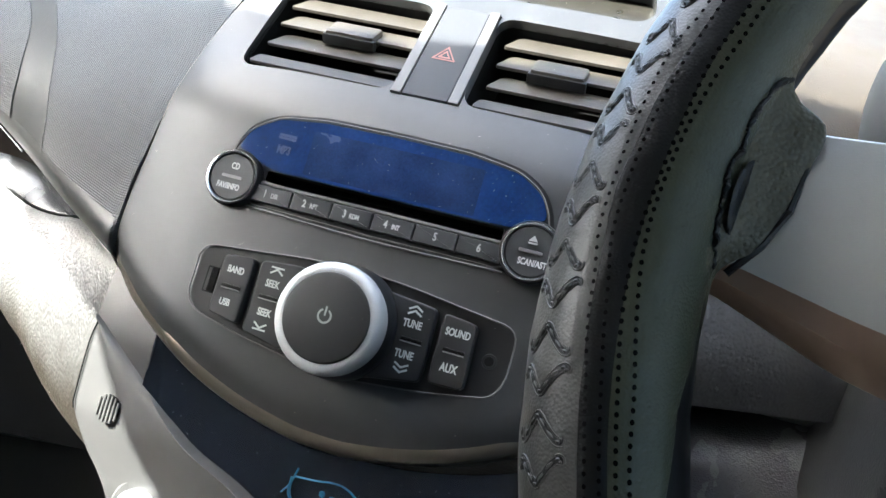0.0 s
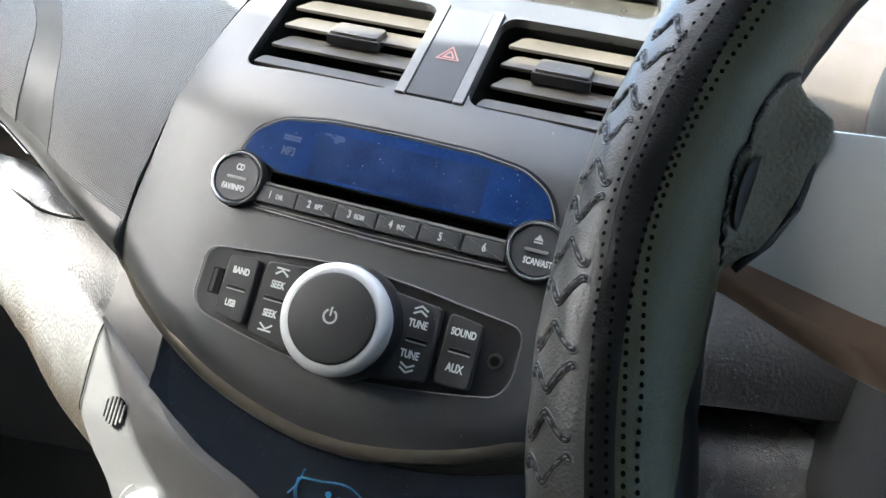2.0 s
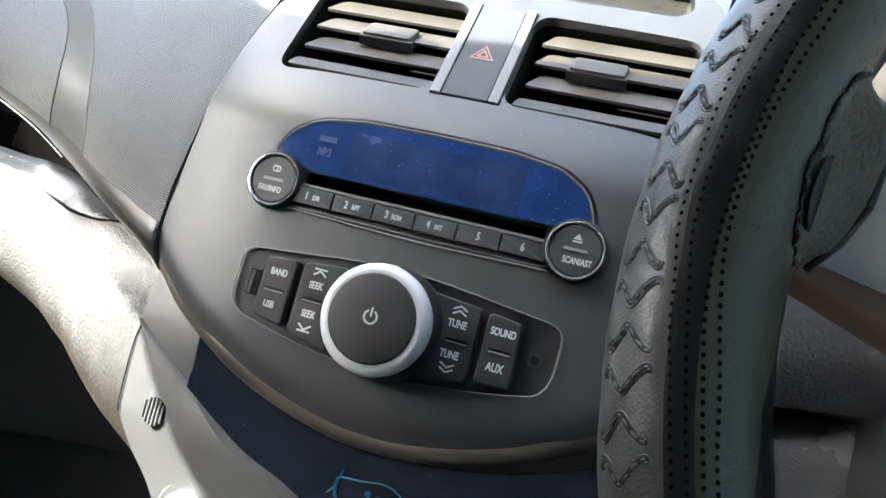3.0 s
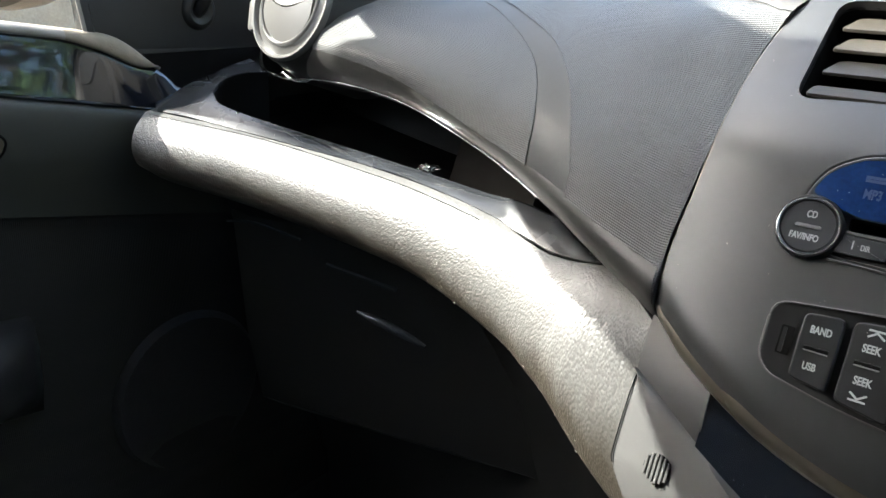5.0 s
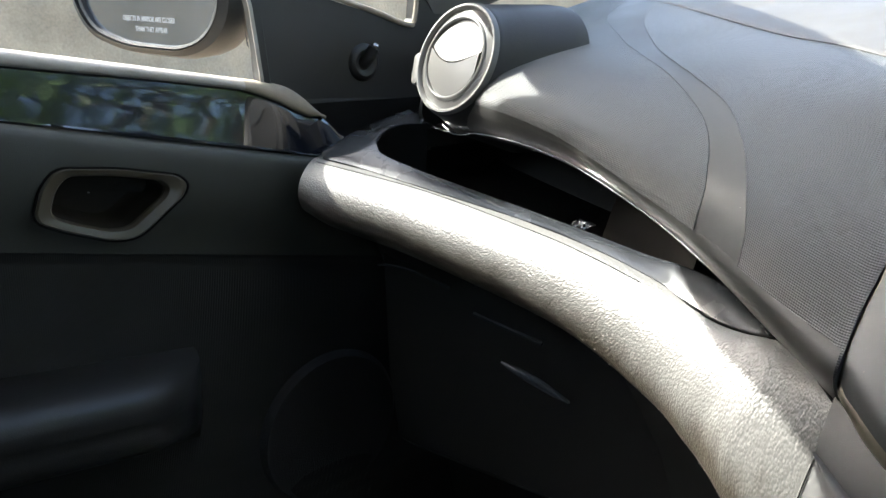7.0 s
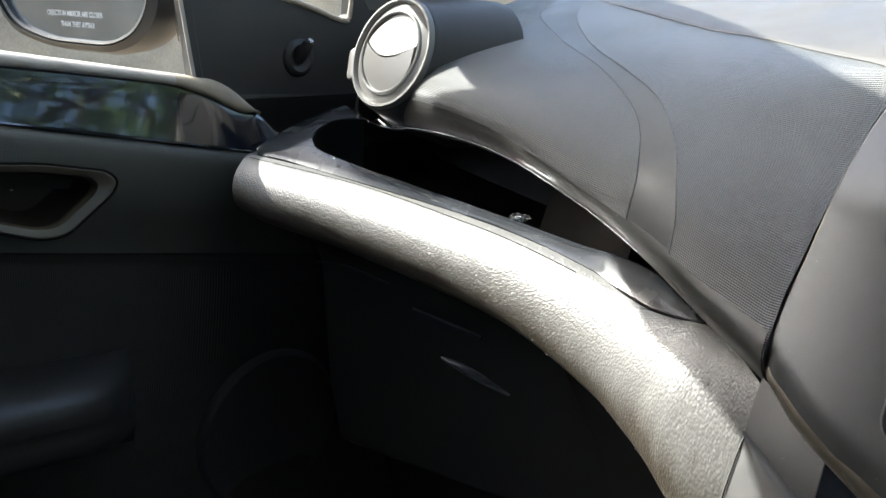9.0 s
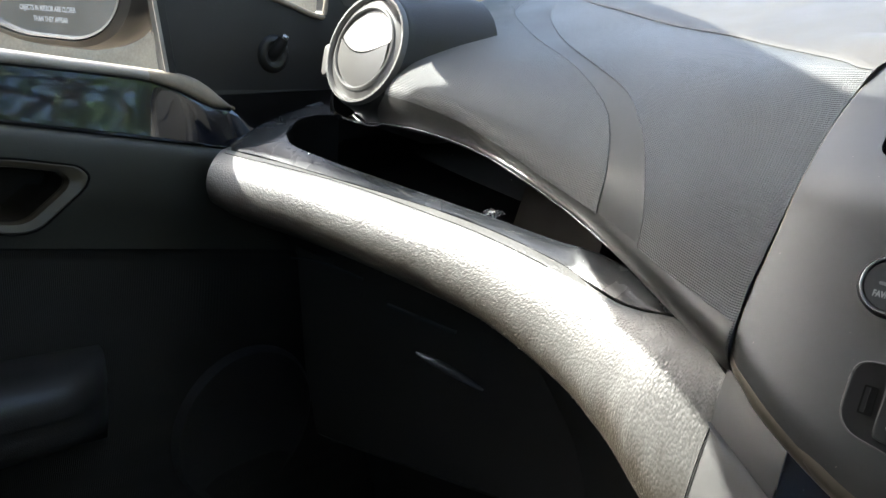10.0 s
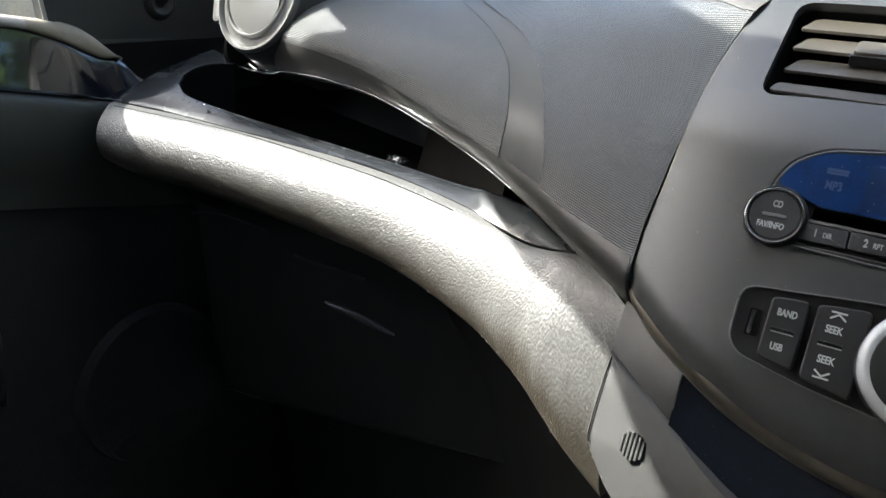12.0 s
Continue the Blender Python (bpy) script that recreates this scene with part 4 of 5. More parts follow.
part("display", slab(screen_o, STACK, -0.002, 0.0004, 0.0004), SCREEN, radio, "deep blue dusty display window")
part("display_window", slab(rounded([(-.0440, .0100), (.0480, .0100), (.0480, .0335), (-.0440, .0335)], 0.0006, 2), STACK, 0.0003, 0.00055), LCD, radio, "darker inner window")
lettering("MP3", 0.0062, on_stack(-.0580, .0198, 0.0005), radio, GHOST)
bars([((-.0620, .0262), (-.0535, .0262)), ((-.0620, .0278), (-.0535, .0278))], 0.0013, on_stack(0, 0, 0.0005), radio, GHOST, "faint_mark")
slot_o = rounded([(-.0640, .0020), (.0640, .0020), (.0640, .0080), (-.0640, .0080)], 0.0012, 3)
cut(radio_face, slab(slot_o, STACK, -0.03, 0.01))
part("slot", join(sheet([[STACK @ Vector((p[0], p[1], d)) for p in slot_o] for d in (-0.0020, -0.012, -0.028)], close=True), slab(slot_o, STACK, -0.030, -0.027)), VOID, radio, "black disc slot")
part("slot_edge", slab(rounded([(-.0645, .0000), (.0645, .0000), (.0645, .0016), (-.0645, .0016)], 0.0004, 2), STACK, -0.001, 0.0012, 0.0004), TRIM, radio)
part("lower_line", tube(spline([STACK @ Vector(p) for p in ((-.0690, -.0128, .0004), (0, -.0142, .0006), (.0690, -.0128, .0004))], 30), 0.0006, 6), TRIM, radio)
names = ("1 DIR", "2 RPT", "3 RDM", "4 INT", "5", "6")
for k, nm in enumerate(names):
    a, b = -.0672 + .0223 * k, -.0672 + .0223 * (k + 1)
    a, b = a + 0.0004, b - 0.0004
    key = part("preset_key", slab(rounded([(a, -.0092), (b, -.0092), (b, -.0006), (a, -.0006)], 0.0005, 3), STACK, -0.001, 0.0022, 0.0007), PRESET, radio)
    cx = (a + b) / 2
    if " " in nm:
        lettering(nm[0], 0.0054, on_stack(cx - 0.0036, -.0047, 0.00225), key)
        lettering(nm[2:], 0.0036, on_stack(cx + 0.0018, -.0051, 0.00225), key)
    else:
        lettering(nm, 0.0056, on_stack(cx, -.0047, 0.00225), key)
for sx, upper, lower in ((-.0800, "CD", "FAV/INFO"), (.0800, "", "SCAN/AST")):
    m = on_stack(sx, -.0003, 0)
    rb = part("round_key", turned([(0.0, 0.0030), (0.0118, 0.0034), (0.0126, 0.0028), (0.0128, 0.0)], m, 48), PRESET, radio)
    part("key_ring", turned([(0.0128, 0.0), (0.0128, 0.0036), (0.0134, 0.0042), (0.0146, 0.0040), (0.0152, 0.0022), (0.0153, -0.006)], m, 48), KEYPANEL, rb)
    part("ring_line", turned([(0.0129, 0.0037), (0.0134, 0.0044), (0.0139, 0.0043)], m, 48), CHROME, rb)
    part("divider", slab(rounded([(-.0058, -.0008), (.0058, -.0008), (.0058, .0008), (-.0058, .0008)], 0.0007, 3), m, 0.002, 0.0038, 0.0003), DIV, rb)
    if upper:
        lettering(upper, 0.0046, m @ Matrix.Translation((0.0004, .0056, 0.0034)), rb)
    else:
        part("symbol", slab([(-.0022, .0050), (.0022, .0050), (0, .0078)], m, 0.0032, 0.0036), LETTER, rb)
        part("symbol", slab([(-.0022, .0036), (.0022, .0036), (.0022, .0044), (-.0022, .0044)], m, 0.0032, 0.0036), LETTER, rb)
    lettering(lower, 0.0043, m @ Matrix.Translation((-0.0006 if upper else 0.0020, -.0053, 0.0034)), rb)

# audio control panel
panel = thing("audio_control_panel", "black audio key panel with a large volume knob", "control panel", STACK @ Vector((0, -.055, 0)))
part("base", slab(module, STACK, -0.0078, -0.0018), KEYPANEL, panel)
part("edge_line", tube([STACK @ Vector((p[0] * 1.006, p[1], 0.0001)) for p in module], 0.0005, 6, closed=True), TRIM, panel)


def key(pts, r=0.003):
    return part("key", slab(rounded(pts, r, 4), STACK, -0.002, 0.0036, 0.0011, 3), KEY, panel)


def divider(u, v, parent, w=.0105):
    """A dark groove bar with a pale lower edge."""
    for lo, hi, top_, m_ in ((-.0012, .0010, .00385, VOID), (-.0014, -.0008, .0042, DIV), (.0007, .0012, .0041, KEYPANEL)):
        part("divider", slab(rounded([(u - w / 2, v + lo), (u + w / 2, v + lo), (u + w / 2, v + hi), (u - w / 2, v + hi)], 0.0003, 3), STACK, 0.003, top_, 0.0001), m_, parent)


def chevrons(u, v, up, double, parent, with_bar=False):
    s = 1 if up else -1
    w = .0031
    segs = []
    if with_bar:
        segs = [((u - w, v), (u, v + .0022 * s)), ((u, v + .0022 * s), (u + w, v)), ((u - w, v + .0030 * s), (u + w, v + .0030 * s))]
    else:
        for d in ((0, .0023) if double else (0,)):
            segs += [((u - w, v + s * d), (u, v + s * (d + .0017))), ((u, v + s * (d + .0017)), (u + w, v + s * d))]
    bars(segs, 0.0009, on_stack(0, 0, 0.0037), parent, LETTER, "symbol")


k1 = key([(-.0700, -.0392), (-.0530, -.0378), (-.0530, -.0722), (-.0700, -.0695)])
lettering("BAND", 0.0048, on_stack(-.0614, -.0462, 0.0037), k1)
divider(-.0614, -.0548, k1)
lettering("USB", 0.0048, on_stack(-.0622, -.0630, 0.0037), k1)
k2 = key([(-.0493, -.0375), (-.0262, -.0352), (-.0262, -.0782), (-.0493, -.0738)])
lettering("SEEK", 0.0050, on_stack(-.0400, -.0480, 0.0037), k2)
chevrons(-.0395, -.0425, True, False, k2, True)
divider(-.0400, -.0550, k2)
lettering("SEEK", 0.0050, on_stack(-.0398, -.0626, 0.0037), k2)
chevrons(-.0400, -.0682, False, False, k2, True)
k3 = key([(.0140, -.0350), (.0448, -.0378), (.0455, -.0735), (.0140, -.0792)])
lettering("TUNE", 0.0052, on_stack(.0350, -.0480, 0.0037), k3)
chevrons(.0348, -.0432, True, True, k3)
divider(.0365, -.0555, k3)
lettering("TUNE", 0.0052, on_stack(.0350, -.0628, 0.0037), k3)
chevrons(.0352, -.0672, False, True, k3)
k4 = key([(.0485, -.0383), (.0655, -.0402), (.0665, -.0715), (.0490, -.0722)])
lettering("SOUND", 0.0050, on_stack(.0575, -.0465, 0.0037), k4)
divider(.0578, -.0550, k4)
lettering("AUX", 0.0056, on_stack(.0575, -.0632, 0.0037), k4)
socket = part("usb_socket", slab(rounded([(-.0790, -.0608), (-.0730, -.0608), (-.0730, -.0472), (-.0790, -.0472)], 0.0006, 3), STACK, -0.0015, -0.0008), VOID, panel)
part("socket_tongue", slab(rounded([(-.0780, -.0600), (-.0762, -.0600), (-.0762, -.0480), (-.0780, -.0480)], 0.0003, 2), STACK, -0.0015, -0.0002), KEY, socket)
jm = on_stack(.0745, -.0548, -0.0012)
jack = part("aux_socket", turned([(0.0, 0.0006), (0.0022, 0.0006), (0.0024, 0.0009), (0.0034, 0.0008), (0.0037, 0.0)], jm, 28), KEY, panel)
part("socket_hole", turned([(0.0, 0.0014), (0.0023, 0.0014), (0.0023, 0.0)], jm, 20), VOID, jack)

# volume knob
km = on_stack(0.0, -.0562, 0)
vk = thing("volume_knob", "large black volume knob with a brushed silver ring", "knob", STACK @ Vector((0, -.0562, 0.0)))
part("base_ring", turned([(0.0285, -0.001), (0.0285, 0.004), (0.0272, 0.0065), (0.0258, 0.0105)], km, 64), KEYPANEL, vk)
part("silver_ring", turned([(0.0256, 0.010), (0.0266, 0.0150), (0.0268, 0.0190), (0.0264, 0.0215), (0.0252, 0.0234), (0.0228, 0.0243), (0.0213, 0.0240)], km, 72), SILVER, vk, "brushed silver ring")
part("cap", turned([(0.0214, 0.0230), (0.0212, 0.0248), (0.0204, 0.0255), (0.012, 0.0262), (0.0, 0.0264)], km, 64), KEY, vk)
im = km @ Matrix.Translation((0.0, 0.0006, 0.0264))
arc = [(0.0031 * math.sin(a), 0.0031 * math.cos(a)) for a in np.linspace(0.62, 2 * math.pi - 0.62, 20)]
bars(list(zip(arc[:-1], arc[1:])) + [((0, 0.0006), (0, 0.0041))], 0.0009, im, vk, LETTER, "power_symbol")


# display let into the upper bezel
pocket = rounded([(-.0815, .0895), (.0960, .0905), (.1035, .0985), (.0990, .1250), (-.0840, .1250), (-.0915, .0990)], 0.007, 6)
cut(shell, slab(pocket, VENT, -0.022, 0.03))
hood = thing("dash_display", "dark recessed display in the bezel above the vents", "display", VENT @ Vector((0, .105, 0)))
part("surround", sheet([[VENT @ Vector((p[0], p[1], d)) for p in pocket] for d in (-0.0032, -0.012, -0.021)], close=True), DARK, hood)
part("screen", slab(pocket, VENT, -0.024, -0.016), SMOKE, hood, "dull dark display glass")

# blue line drawing on the gloss panel under the lip
def on_gloss(x, z):
    x, z = x + 0.006, z + 0.015
    f = (x + 0.106) / 0.236
    zt = 0.765 - 0.035 * math.sin(math.pi * f) ** 0.8
    zb = ease([-.106, -.079, -.057, -.034, 0.0, .03, .05], [.716, .702, .692, .683, .664, .63, .56], x)
    g = (z - zt) / (zb - zt)
    return Vector((x, -0.0165 - 0.40 * (0.765 - z) + 0.004 * math.sin(math.pi * f) * (1 - g) - 0.0037, z))


def ink(name, pts, r=0.0005):
    return part(name, tube(spline([on_gloss(x, z) for x, z in pts], 30), r, 6), BLUEINK, gloss_panel, "blue marker line on the gloss panel")


ink("blue_line", ((-.020, .692), (-.0165, .697), (-.0145, .7045)))
ink("blue_line", ((-.0165, .700), (-.016, .693), (-.012, .688)), 0.0009)
ink("blue_line", ((-.0155, .7005), (-.004, .7015), (.006, .7030), (.014, .7020), (.024, .6965), (.031, .692)))
ink("blue_line", ((-.006, .690), (.002, .689), (.008, .692)), 0.0012)
for px_, pz_, pr_ in ((.001, .6965, .0018), (.007, .695, .0022), (.003, .691, .0024)):
    c_ = on_gloss(px_, pz_)
    part("blue_spot", turned([(0.0, 0.0006), (pr_ * 0.8, 0.0005), (pr_, 0.0)], Matrix.Translation(c_ + Vector((0, 0.0006, 0))) @ Vector((0, -0.92, 0.39)).to_track_quat("Z", "Y").to_matrix().to_4x4(), 16), BLUEINK, gloss_panel)

# ---- steering wheel ----
WC, WT = Vector((.31262, -.18333, .90764)), radians(29.14)
WHEEL = Matrix.Translation(WC) @ Matrix(((1, 0, 0, 0), (0, math.sin(WT), -math.cos(WT), 0), (0, math.cos(WT), math.sin(WT), 0), (0, 0, 0, 1)))
WR, Wr = 0.18196, 0.0181
wheel = thing("steering_wheel", "steering wheel in an embossed perforated black leather cover", "steering wheel", WC)


def rim_at(a, b, lift=0.0):
    """Point on the rim: a round the wheel, b round the tube (0 outwards, 90 towards the driver), in degrees."""
    a, b = radians(a), radians(b)
    r = WR + (Wr + lift) * math.cos(b)
    return WHEEL @ Vector((r * math.cos(a), r * math.sin(a), (Wr + lift) * math.sin(b)))


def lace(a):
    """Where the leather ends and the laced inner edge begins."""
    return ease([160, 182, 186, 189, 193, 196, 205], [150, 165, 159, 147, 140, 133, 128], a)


def rim_band(b0, b1, nb, dip=0.0):
    rows_ = []
    for i in range(181):
        a = i * 2
        lo_, hi_ = b0(a), b1(a)
        rows_.append([rim_at(a, lo_ + (hi_ - lo_) * k / nb, 0.0002 * math.sin(a * 0.9 + k) + (-dip if k in (0, nb) else 0)) for k in range(nb + 1)])
    return sheet(rows_)


def shade_edge(a):
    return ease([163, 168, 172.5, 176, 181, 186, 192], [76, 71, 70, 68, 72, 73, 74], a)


# One leather: its shaded crest and tinted inner flank are coloured as zones.
part("embossed_leather", rim_band(lambda a: -80, shade_edge, 18, 0.0002), LEATHER, wheel, "embossed black leather")
part("center_leather", rim_band(shade_edge, lambda a: 93, 5, 0.0002), LEATHERSHADE, wheel, "perforated leather crest, its shade put into the colour")
part("smooth_leather", rim_band(lambda a: 93, lace, 10, 0.0002), LEATHER_IN, wheel, "smooth black leather")
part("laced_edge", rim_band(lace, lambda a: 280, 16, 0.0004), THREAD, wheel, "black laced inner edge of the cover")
holes = bmesh.new()


def pit(bmx, a, b, r):
    c = rim_at(a, b, 0.00025)
    e1 = (rim_at(a + 0.1, b) - rim_at(a - 0.1, b)).normalized()
    e2 = (rim_at(a, b + 1) - rim_at(a, b - 1)).normalized()
    vs_ = [bmx.verts.new(c + (e1 * math.cos(t) * 1.15 + e2 * math.sin(t)) * r) for t in np.linspace(0, 2 * math.pi, 8, endpoint=False)]
    bmx.faces.new(vs_)


# four rows of holes, which wander a little round the rim
HOLES = ([68, 63, 63.5, 65, 66, 71, 73, 77, 79], [77, 76, 75, 75, 76, 81, 84, 87, 88], [94, 92, 93.5, 93.5, 92, 92.5, 94, 97, 98], [102, 100, 98, 97, 97.5, 100.5, 104, 107.5, 106.5])
for a in np.arange(130, 240, 0.74):
    for r, row_ in enumerate(HOLES):
        pit(holes, a + 0.37 * (r % 2), ease([163, 165.4, 170, 175, 179, 182, 185, 189, 193], row_, a), 0.00052 if r > 1 else 0.00044)
tagged(part("perforation", holes, PIT, wheel), kind="stuff")
# embossed wave marks, alternately turned over: a groove with stitch-like beads between two low ridges
WAVE = [(-25, -3), (-25, -16), (-21, -22), (-14, -14), (-7, 2), (0, 16), (5, 18), (11, 6), (20, -12), (28, -24), (33, -25), (33, -18)]
for k, a in enumerate(np.arange(112, 262, 2.75)):
    flip = 1 if k % 2 else -1
    wide = ease([165, 178, 186, 196], [0.54, 0.55, 0.68, 0.70], a)
    mid_b = ease([162, 166, 170, 180, 186, 196], [50, 46, 42, 41, 42, 43.5], a) - 4 * wide
    path = [(a - 0.034 * flip * dy, mid_b + wide * dx) for dx, dy in spline(WAVE, 90)]
    strands, groove = [], []
    for side in (-1, -0.62, 0.62, 1):
        pts = []
        for i, (pa, pb) in enumerate(path):
            (a0, b0), (a1, b1) = path[max(i - 1, 0)], path[min(i + 1, 89)]
            ta, tb = (a1 - a0) * 0.0031, (b1 - b0) * 0.00032
            d = math.hypot(ta, tb) + 1e-9
            pts.append(rim_at(pa - side * tb / d * 0.0009 / 0.0031, pb + side * ta / d * 0.0009 / 0.00032, -0.00012 if abs(side) == 1 else 0.00022))
        if abs(side) == 1:
            strands.append(tube(pts, 0.00024, 6))
        else:
            groove.append(pts)
    mark = part("embossed_mark", join(*strands), LEATHER, wheel)
    # A flat dark ribbon gives the groove its shade.
    part("groove", sheet(groove), LEATHERSHADE, mark, "groove line, its shade put into the colour")
    part("bead", tube([rim_at(pa, pb, 0.0) for pa, pb in path], [0.0001 + 0.00042 * abs(math.sin(i * 0.31)) for i in range(90)], 6), EMBOSS, mark)
# seam and folds on the inner side, by the spoke
SEAM_PATH = spline([rim_at(*ab, 0.0003) for ab in ((162.6, 157), (164.0, 145), (166.2, 140), (168.3, 138.5), (169.9, 142), (171.7, 138), (173.3, 142), (175.4, 145), (177.3, 152), (178.8, 160))], 100)
part("seam", tube([Vector(p) + Vector((.0004, 0, .0004)) * math.sin(i * 0.9) * math.sin(i * 0.23) for i, p in enumerate(SEAM_PATH)], [0.0004 + 0.0004 * abs(math.sin(i * 0.17)) for i in range(100)], 6), THREAD, wheel)


# Raised dark patch: the shade inside the fold is put into its colour.
hole_rows = []
for i in range(16):
    f = i / 15
    half = 9.0 * math.sin(math.pi * f) ** 0.6
    mid = 152 + 5 * f
    hole_rows.append([rim_at(170.2 + 6.0 * f, mid - half + 2 * half * k / 8, 0.0016 + 0.0006 * math.sin(math.pi * k / 8)) for k in range(9)])
part("fold_shade", sheet(hole_rows), LEATHERSHADE, wheel, "dark patch for the shaded fold in the leather")


def w(x, y, n):
    return WHEEL @ Vector((x + math.copysign(0.0044, x), y - 0.0025, n))


def spoke_low(x):
    """Lower edge and height of the spoke at x."""
    return ease([-.162, -.156, -.142, -.129, -.10, -.05], [.0095, .009, .0055, .002, -.004, -.010], x), 0.001 + 0.026 * max(0.0, (x + 0.157) / 0.107) ** 1.4


# spokes with leather gussets, and the hub
for s in (-1, 1):
    rows_ = []
    for i in range(20):
        f = i / 19
        x = -0.157 + 0.107 * f
        top_y = 0.0435 if x > -0.146 else 0.0435 - 0.034 * ((-0.146 - x) / 0.011) ** 1.1
        bot_y, zc = spoke_low(x)
        row = [(x, top_y, zc - 0.024), (x, top_y + 0.0015, zc - 0.006), (x, top_y - 0.001, zc - 0.001), (x, top_y - (top_y - bot_y) * .35, zc + 0.002), (x, bot_y + (top_y - bot_y) * .25, zc + 0.0015), (x, bot_y, zc - 0.001)]
        rows_.append([w(-s * p[0], p[1], p[2]) for p in row])
    part("spoke", sheet(rows_), SPOKE, wheel, "satin grey spoke")
    rows_ = []
    for i in range(20):
        f = i / 19
        x = -0.162 + 0.112 * f
        bot_y, zc = spoke_low(x)
        row = [(x, bot_y + 0.001, zc - 0.0012), (x, bot_y - 0.003 - 0.003 * min(1, f * 3), zc - 0.004), (x, bot_y - 0.0045 - 0.006 * min(1, f * 3), zc - 0.012), (x, bot_y - 0.002 - 0.006 * min(1, f * 3), zc - 0.024)]
        rows_.append([w(-s * p[0], p[1], p[2]) for p in row])
    part("spoke_edge", sheet(rows_), BROWN, wheel, "brown lower edge of the spoke")
    part("spoke_line", tube([w(-s * p[0], p[1], p[2] + 0.0003) for p in ((-.1445, .0435, .0025), (-.1475, .0225, .004), (-.1515, .0135, .0035), (-.157, .0065, .001))], 0.0009, 6), THREAD, wheel)
    rows_ = []
    for i in range(40):
        f = i / 39
        y = 0.058 - 0.062 * f
        x1 = ease([-.004, .004, .012, .0215, .032, .0435, .049, .058], [-.1605, -.1585, -.152, -.1475, -.1455, -.1440, -.152, -.1600], y)
        p1 = Vector((-s * (x1 - 0.0044), y - 0.0025, spoke_low(x1)[1] + 0.002))
        row = []
        for k in range(15):
            g = k / 14
            b_ = 143 + 35 * g
            r_ = WR + Wr * math.cos(radians(b_))
            p0 = Vector((s * math.sqrt(max(1e-6, r_ * r_ - y * y)), y, Wr * math.sin(radians(b_)) - 0.0004))
            h = min(1.0, f / 0.15, (1 - f) / 0.3) * max(0.0, (g - 0.15) / 0.85)
            q = p0.lerp(p1, h * h * (3 - 2 * h))
            q.z += 0.0016 * math.sin(math.pi * h) + 0.0007 * noise.noise(Vector((y * 120, g * 3.0, s)))
            row.append(WHEEL @ q)
        rows_.append(row)
    part("gusset", sheet(rows_), GUSSET, wheel, "wrinkled leather gusset where the spoke meets the rim")
hubo = [(0.07 * math.copysign(abs(math.cos(a)) ** 0.8, math.cos(a)), 0.06 * math.copysign(abs(math.sin(a)) ** 0.8, math.sin(a))) for a in np.linspace(0, 2 * math.pi, 48, endpoint=False)]
part("hub", slab(hubo, WHEEL, -0.03, 0.032, 0.014, 4), DARK, wheel)
part("column", turned([(0.035, -0.25), (0.04, -0.04), (0.0, -0.03)], WHEEL, 32), DARK, wheel)

# ---- driver's side of the dashboard ----
driver_dash = thing("driver_dashboard", "dark grey dashboard behind the steering wheel", "dashboard", (0.4, 0.1, 0.8))
rows_ = []
for i in range(40):
    x = 0.1505 + 0.52 * i / 39
    k = min(1, i / 12)
    row = [(-.013 + .06 * k, .800), (-.010 + .06 * k, .824), (.003 + .056 * k, .848), (.020 + .05 * k, .874), (.043 + .045 * k, .902), (.070 + .04 * k, .932), (.115 + .03 * k, .955), (.22, .975 + lift(.22)), (.48, .988 + lift(.48))]
    rows_.append([(x, p[0], p[1]) for p in spline(row, 40)])
part("upper_cover", sheet([r[17:] for r in rows_]), DUSTTOP, driver_dash, "smooth cover lit through the windscreen")
part("lower_cover", sheet([r[:18] for r in rows_]), DOTTED, driver_dash)
rows_ = []
for i in range(30):
    x = 0.1505 + 0.52 * i / 29
    row = [(.052, .824), (.046, .812), (.044, .79), (.06, .776), (.09, .768), (.11, .762)]
    rows_.append([(x, p[0], p[1]) for p in spline(row, 24)])
part("textured_panel", sheet(rows_, uvs=True), DOTTED, driver_dash, "finely dotted dark grey panel")
# A solid near-black plate gives the recess its shade.
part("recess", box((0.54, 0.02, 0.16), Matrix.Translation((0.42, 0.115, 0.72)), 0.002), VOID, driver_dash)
rows_ = []
for i in range(24):
    x = 0.155 + 0.082 * i / 23
    dz = -0.026 * (1 - i / 23)
    rows_.append([(x, p[0], p[1] + dz) for p in spline([(.10, .772), (.075, .782), (.050, .778), (.034, .768), (.024, .752), (.019, .732), (.02, .69), (.03, .60)], 28)])
part("knee_bolster", sheet(rows_, 0.003), LEATHERETTE, driver_dash, "black grained knee bolster catching the light")
part("lower_panel", box((0.40, 0.05, 0.34), Matrix.Translation((0.431, 0.055, 0.615)), 0.012), DARK, driver_dash)
shroud = thing("column_shroud", "dark steering column shroud below the wheel", "column shroud", (0.31, -0.02, 0.8))
so = rounded([(-.085, -.05), (.085, -.05), (.075, .05), (-.075, .05)], 0.02, 6)
part("upper_shell", slab(so, Matrix.Translation((.311, -.012, .845)) @ Matrix.Rotation(radians(62), 4, "X") @ Matrix.Diagonal((0.96, 0.7, 1, 1)), -0.10, 0.05, 0.014, 3), DARK, shroud)
part("lower_shell", slab(so, Matrix.Translation((.311, -.01, .82)) @ Matrix.Rotation(radians(62), 4, "X"), -0.10, 0.07, 0.012, 3), DARK, shroud)
# cluster pod on top of the column
pod = thing("instrument_pod", "smooth grey instrument pod behind the steering wheel", "instrument pod", (0.30, 0.06, 0.93))
PM = Matrix.Translation((0.292, 0.02, 0.945)) @ Vector((0, -1, 0.25)).normalized().to_track_quat("Z", "Y").to_matrix().to_4x4()
